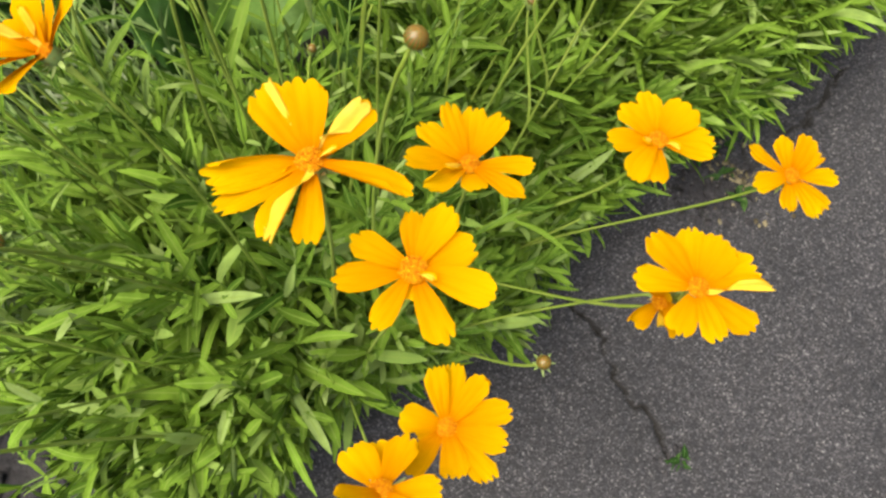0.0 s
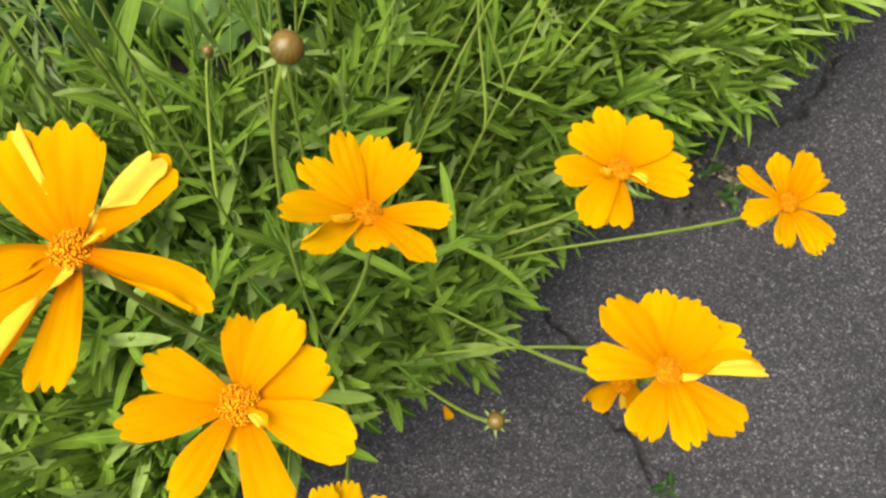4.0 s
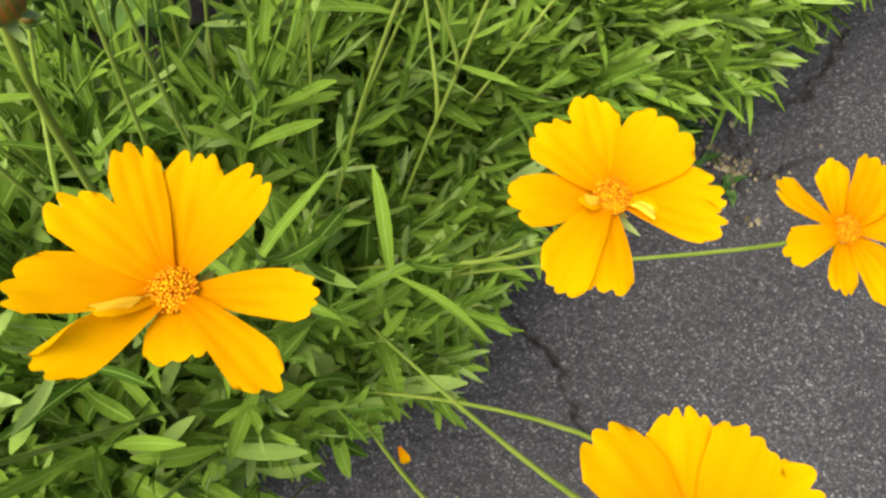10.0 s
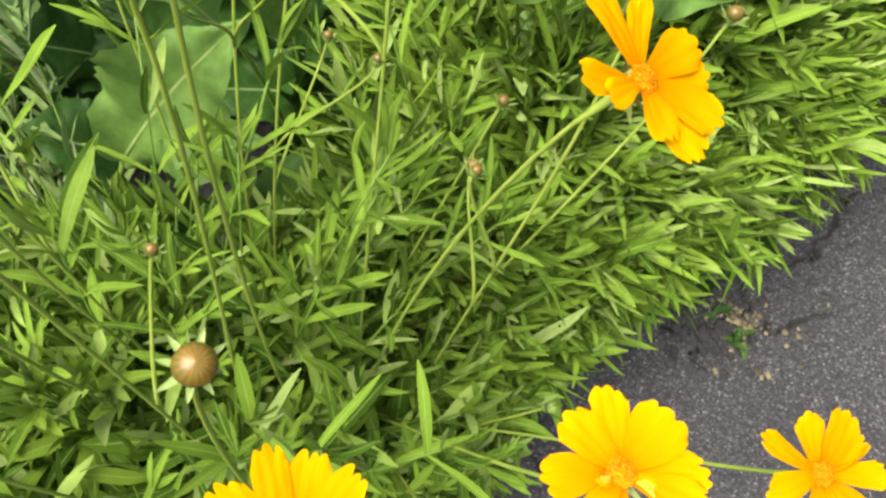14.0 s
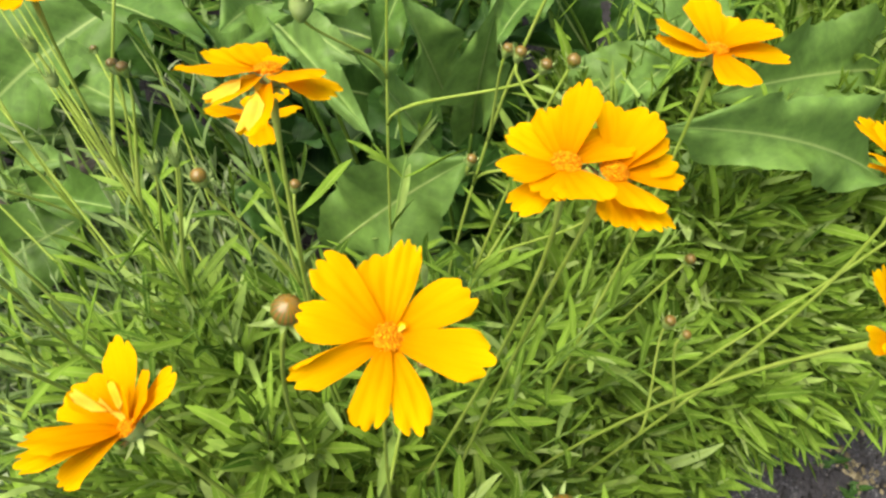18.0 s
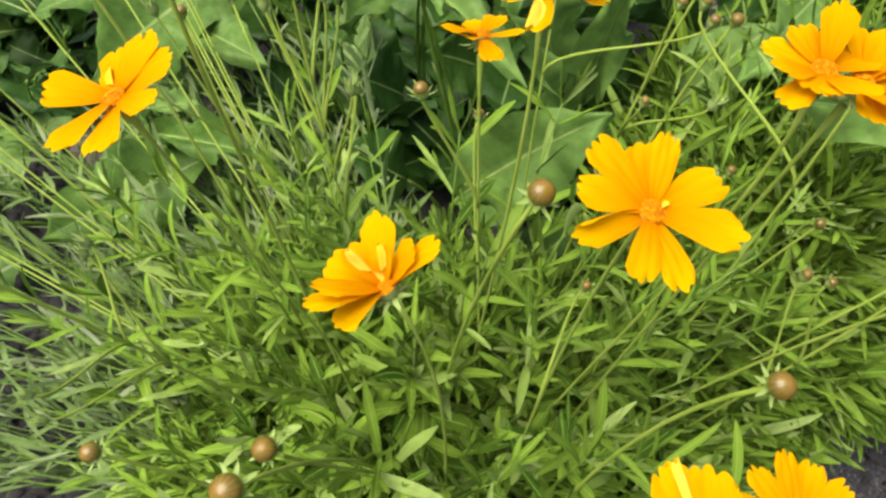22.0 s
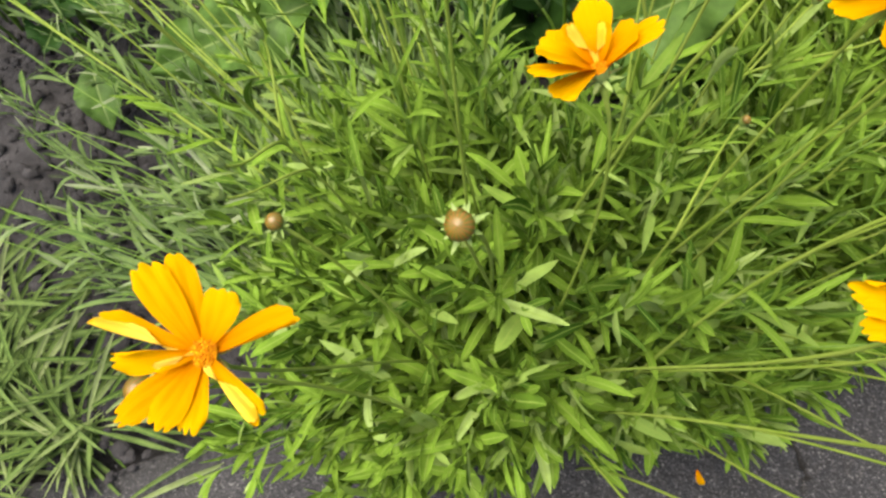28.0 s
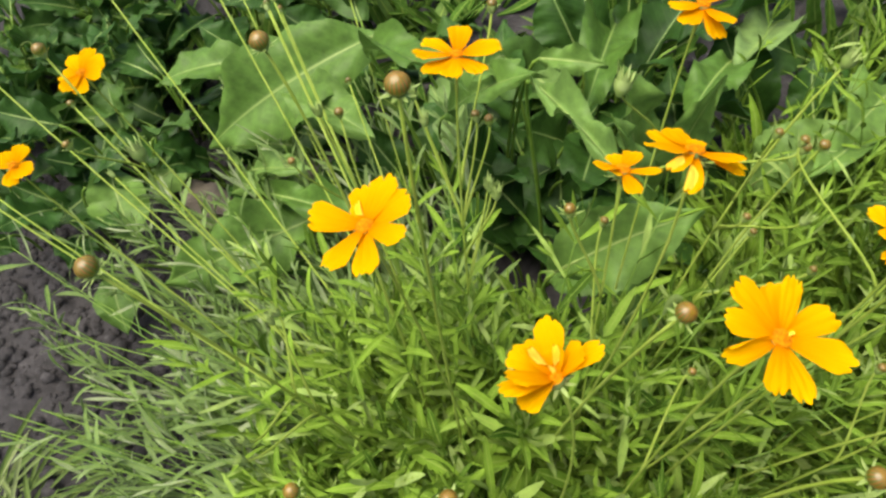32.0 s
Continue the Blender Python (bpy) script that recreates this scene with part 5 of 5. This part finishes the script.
side_bud((0.0025, 0.4741, 0.4179), (0.41, 0.23, 0.88), 0.0080, 'small')
side_bud((0.0148, 0.4896, 0.4078), (0.37, 0.19, 0.91), 0.0070, 'small')
side_bud((-0.1842, 0.4688, 0.487), (-0.08, 0.47, 0.88), 0.0080, 'small')
side_bud((0.0095, 0.4997, 0.4646), (0.4, 0.23, 0.89), 0.0100, 'spent')
side_bud((-0.0226, 0.4167, 0.4151), (0.33, 0.27, 0.91), 0.0060, 'small')
side_bud((0.01, 0.4312, 0.4074), (0.41, 0.3, 0.86), 0.0070, 'spent')
side_bud((-0.2282, 0.2141, 0.4182), (-0.46, -0.13, 0.88), 0.0050, 'spent')
side_bud((-0.1736, 0.4194, 0.3922), (-0.05, 0.36, 0.93), 0.0080, 'spent')
side_bud((-0.2586, 0.2843, 0.3991), (-0.55, 0.03, 0.83), 0.0060, 'spent')
side_bud((-0.2388, 0.2104, 0.3889), (-0.43, -0.27, 0.86), 0.0060, 'spent')
side_bud((0.0938, 0.4516, 0.3019), (0.37, 0.12, 0.92), 0.0065, 'small')
side_bud((0.0008, 0.4994, 0.3008), (0.32, 0.22, 0.92), 0.0070, 'small')
side_bud((0.1167, 0.3214, 0.1987), (0.44, -0.11, 0.89), 0.0070, 'spent')
side_bud((0.2021, 0.475, 0.3314), (0.32, 0.14, 0.94), 0.0080, 'small')
side_bud((-0.015, 0.4712, 0.4285), (0.34, 0.43, 0.84), 0.0070, 'small')
side_bud((-0.2205, 0.426, 0.452), (-0.28, 0.25, 0.93), 0.0070, 'spent')
side_bud((-0.1685, 0.4119, 0.398), (-0.03, 0.44, 0.9), 0.0070, 'spent')
side_bud((0.0348, 0.4539, 0.3328), (0.37, 0.36, 0.85), 0.0070, 'small')
side_bud((0.0786, 0.3963, 0.329), (0.33, 0.28, 0.9), 0.0080, 'small')
side_bud((-0.3001, 0.4353, 0.4092), (-0.29, 0.24, 0.93), 0.0090, 'spent')

WEEDS = [
    ((0.205, 0.174, 0.0), 8, 0.017),
    ((0.296, 0.425, 0.0), 10, 0.02),
    ((0.288, 0.449, 0.0), 7, 0.018),
    ((0.329, 0.524, 0.0), 14, 0.032),
    ((0.269, 0.483, 0.0), 10, 0.024),
    ((0.329, 0.525, 0.0), 12, 0.022),
    ((0.288, 0.485, 0.0), 10, 0.016),
    ((0.263, 0.473, 0.0), 11, 0.018),
    ((0.337, 0.516, 0.0), 8, 0.018),
]
SCRAPS = [
    ((0.04, 0.229, 0.12), (0, 0.3, 1), (0.4, -0.8, 0.2), 0.012),
    ((0.253, 0.482, 0.005), (0, 0, 1), (1, 0.2, 0.1), 0.01),
    ((0.257, 0.486, 0.006), (0, 0, 1), (0.5, 0.6, 0.1), 0.009),
]

# ---- small weeds, scraps and fallen petals ----
WEED = blade((0.15, 0.42, 0.5, 0.45, 0.25, 0.02), 0.2, 0.15, 0.0, 0.1, 1)


def weed(at, count, size, label):
    r = random.Random(str(at))
    thing = anchor("weed", at, label, "weed", "weeds in the cracks")
    for k in range(count):
        a, e, L = 2.4 * k + r.uniform(-0.3, 0.3), r.uniform(0.1, 0.9), size * r.uniform(0.5, 1.1)
        way = Vector((math.cos(a) * math.cos(e), math.sin(a) * math.cos(e), math.sin(e)))
        m = Matrix.Translation(Vector(at) + Vector((r.uniform(-1, 1), r.uniform(-1, 1), 0)) * size * 0.35) @ frame_of(way, (0, 0, 1)).to_4x4() @ Matrix.Diagonal((L * 0.36, L, L, 1))
        # the crack weeds share the shade-darkened green
        put_made("leaf", WEED, shade_dark_weed_leaf, m, thing)
    return thing


for at, count, size in WEEDS:
    weed(at, count, size, "small green weed growing from a crack in the asphalt")


def crumbs(at, count, spread, mat, name, label, lo=0.0006, hi=0.003):
    r = random.Random(name + str(at))
    rows = []
    for k in range(count):
        a, q, s = r.uniform(0, 6.28), spread * r.gauss(0, 0.5), r.uniform(lo, hi)
        b = r.uniform(0, 6.28)
        x, y = at[0] + q * math.cos(a), at[1] + q * math.sin(a)
        rows.append([[s * math.cos(b), -s * math.sin(b), 0, x], [s * math.sin(b) * 1.6, s * math.cos(b), 0, y], [0, 0, s * 0.6, 0.001]])
    return tagged(place_many(name, OCTA, OCTA_F, rows, None, None, mat, "stuff", label), category="litter")


crumbs((0.30, 0.44), 130, 0.055, litter_tan, "dry_litter", "dry seeds and crumbs round a weed on the asphalt")
crumbs((0.27, 0.43), 160, 0.05, soil, "spilled_soil", "dark soil spilled into the crack", 0.001, 0.005)
crumbs((0.20, 0.172), 40, 0.02, soil, "crack_soil", "dark soil crumbs at the end of a crack", 0.0008, 0.003)


def fallen_petal(at, face, way, length):
    r = random.Random(str(at))
    at = Vector(at)
    m = Matrix.Translation(at) @ frame_of(way, face).to_4x4()
    v, f, u = petal_mesh(r, length, length * 0.5, 0.15, 0, 3)
    thing = anchor("fallen_petal", at, "small shrivelled orange petal fallen among the leaves", "petal", "fallen petals")
    part_at("petal", ([tuple(m @ Vector(p)) for p in v], f, u), petal, thing)


for row in SCRAPS:
    fallen_petal(*row)


# ---- dry leaves caught among the green ones ----
def dry_leaf(at, turn, length):
    r = random.Random(str(at))
    at = Vector(at)
    way = Vector((math.cos(turn), math.sin(turn), r.uniform(-0.3, 0.3)))
    m = Matrix.Translation(at) @ frame_of(way, (r.uniform(-0.5, 0.5), r.uniform(-0.6, 0.1), 1)).to_4x4() @ Matrix.Diagonal((length * 0.24, length, length, 1))
    v, f, u = blade(LANCE, 0.3, 0.35, 0.05, 0.8, 2)
    thing = anchor("dry_leaf", (at.x, at.y, 0), "dry curled tan leaf caught among green foliage", "leaf", "dry leaves")
    put_made("blade", (v, f, u), dry_tan, m, thing)
    stem = [m @ Vector((0, 0, 0)), at - way * length * 0.3 - Vector((0, 0, 0.02)), Vector((at.x, at.y, 0))]
    part_at("leaf_stalk", tube(stem, [0.0007, 0.0008, 0.0008], 5), dry_tan, thing, "thin withered stalk")


for k, at in enumerate([(-0.053, 0.324, 0.13), (-0.05, 0.324, 0.15), (-0.057, 0.325, 0.13), (-0.191, 0.28, 0.14), (-0.185, 0.171, 0.1), (-0.127, 0.286, 0.14)]):
    dry_leaf(at, 0.6 + 1.9 * k, 0.042)
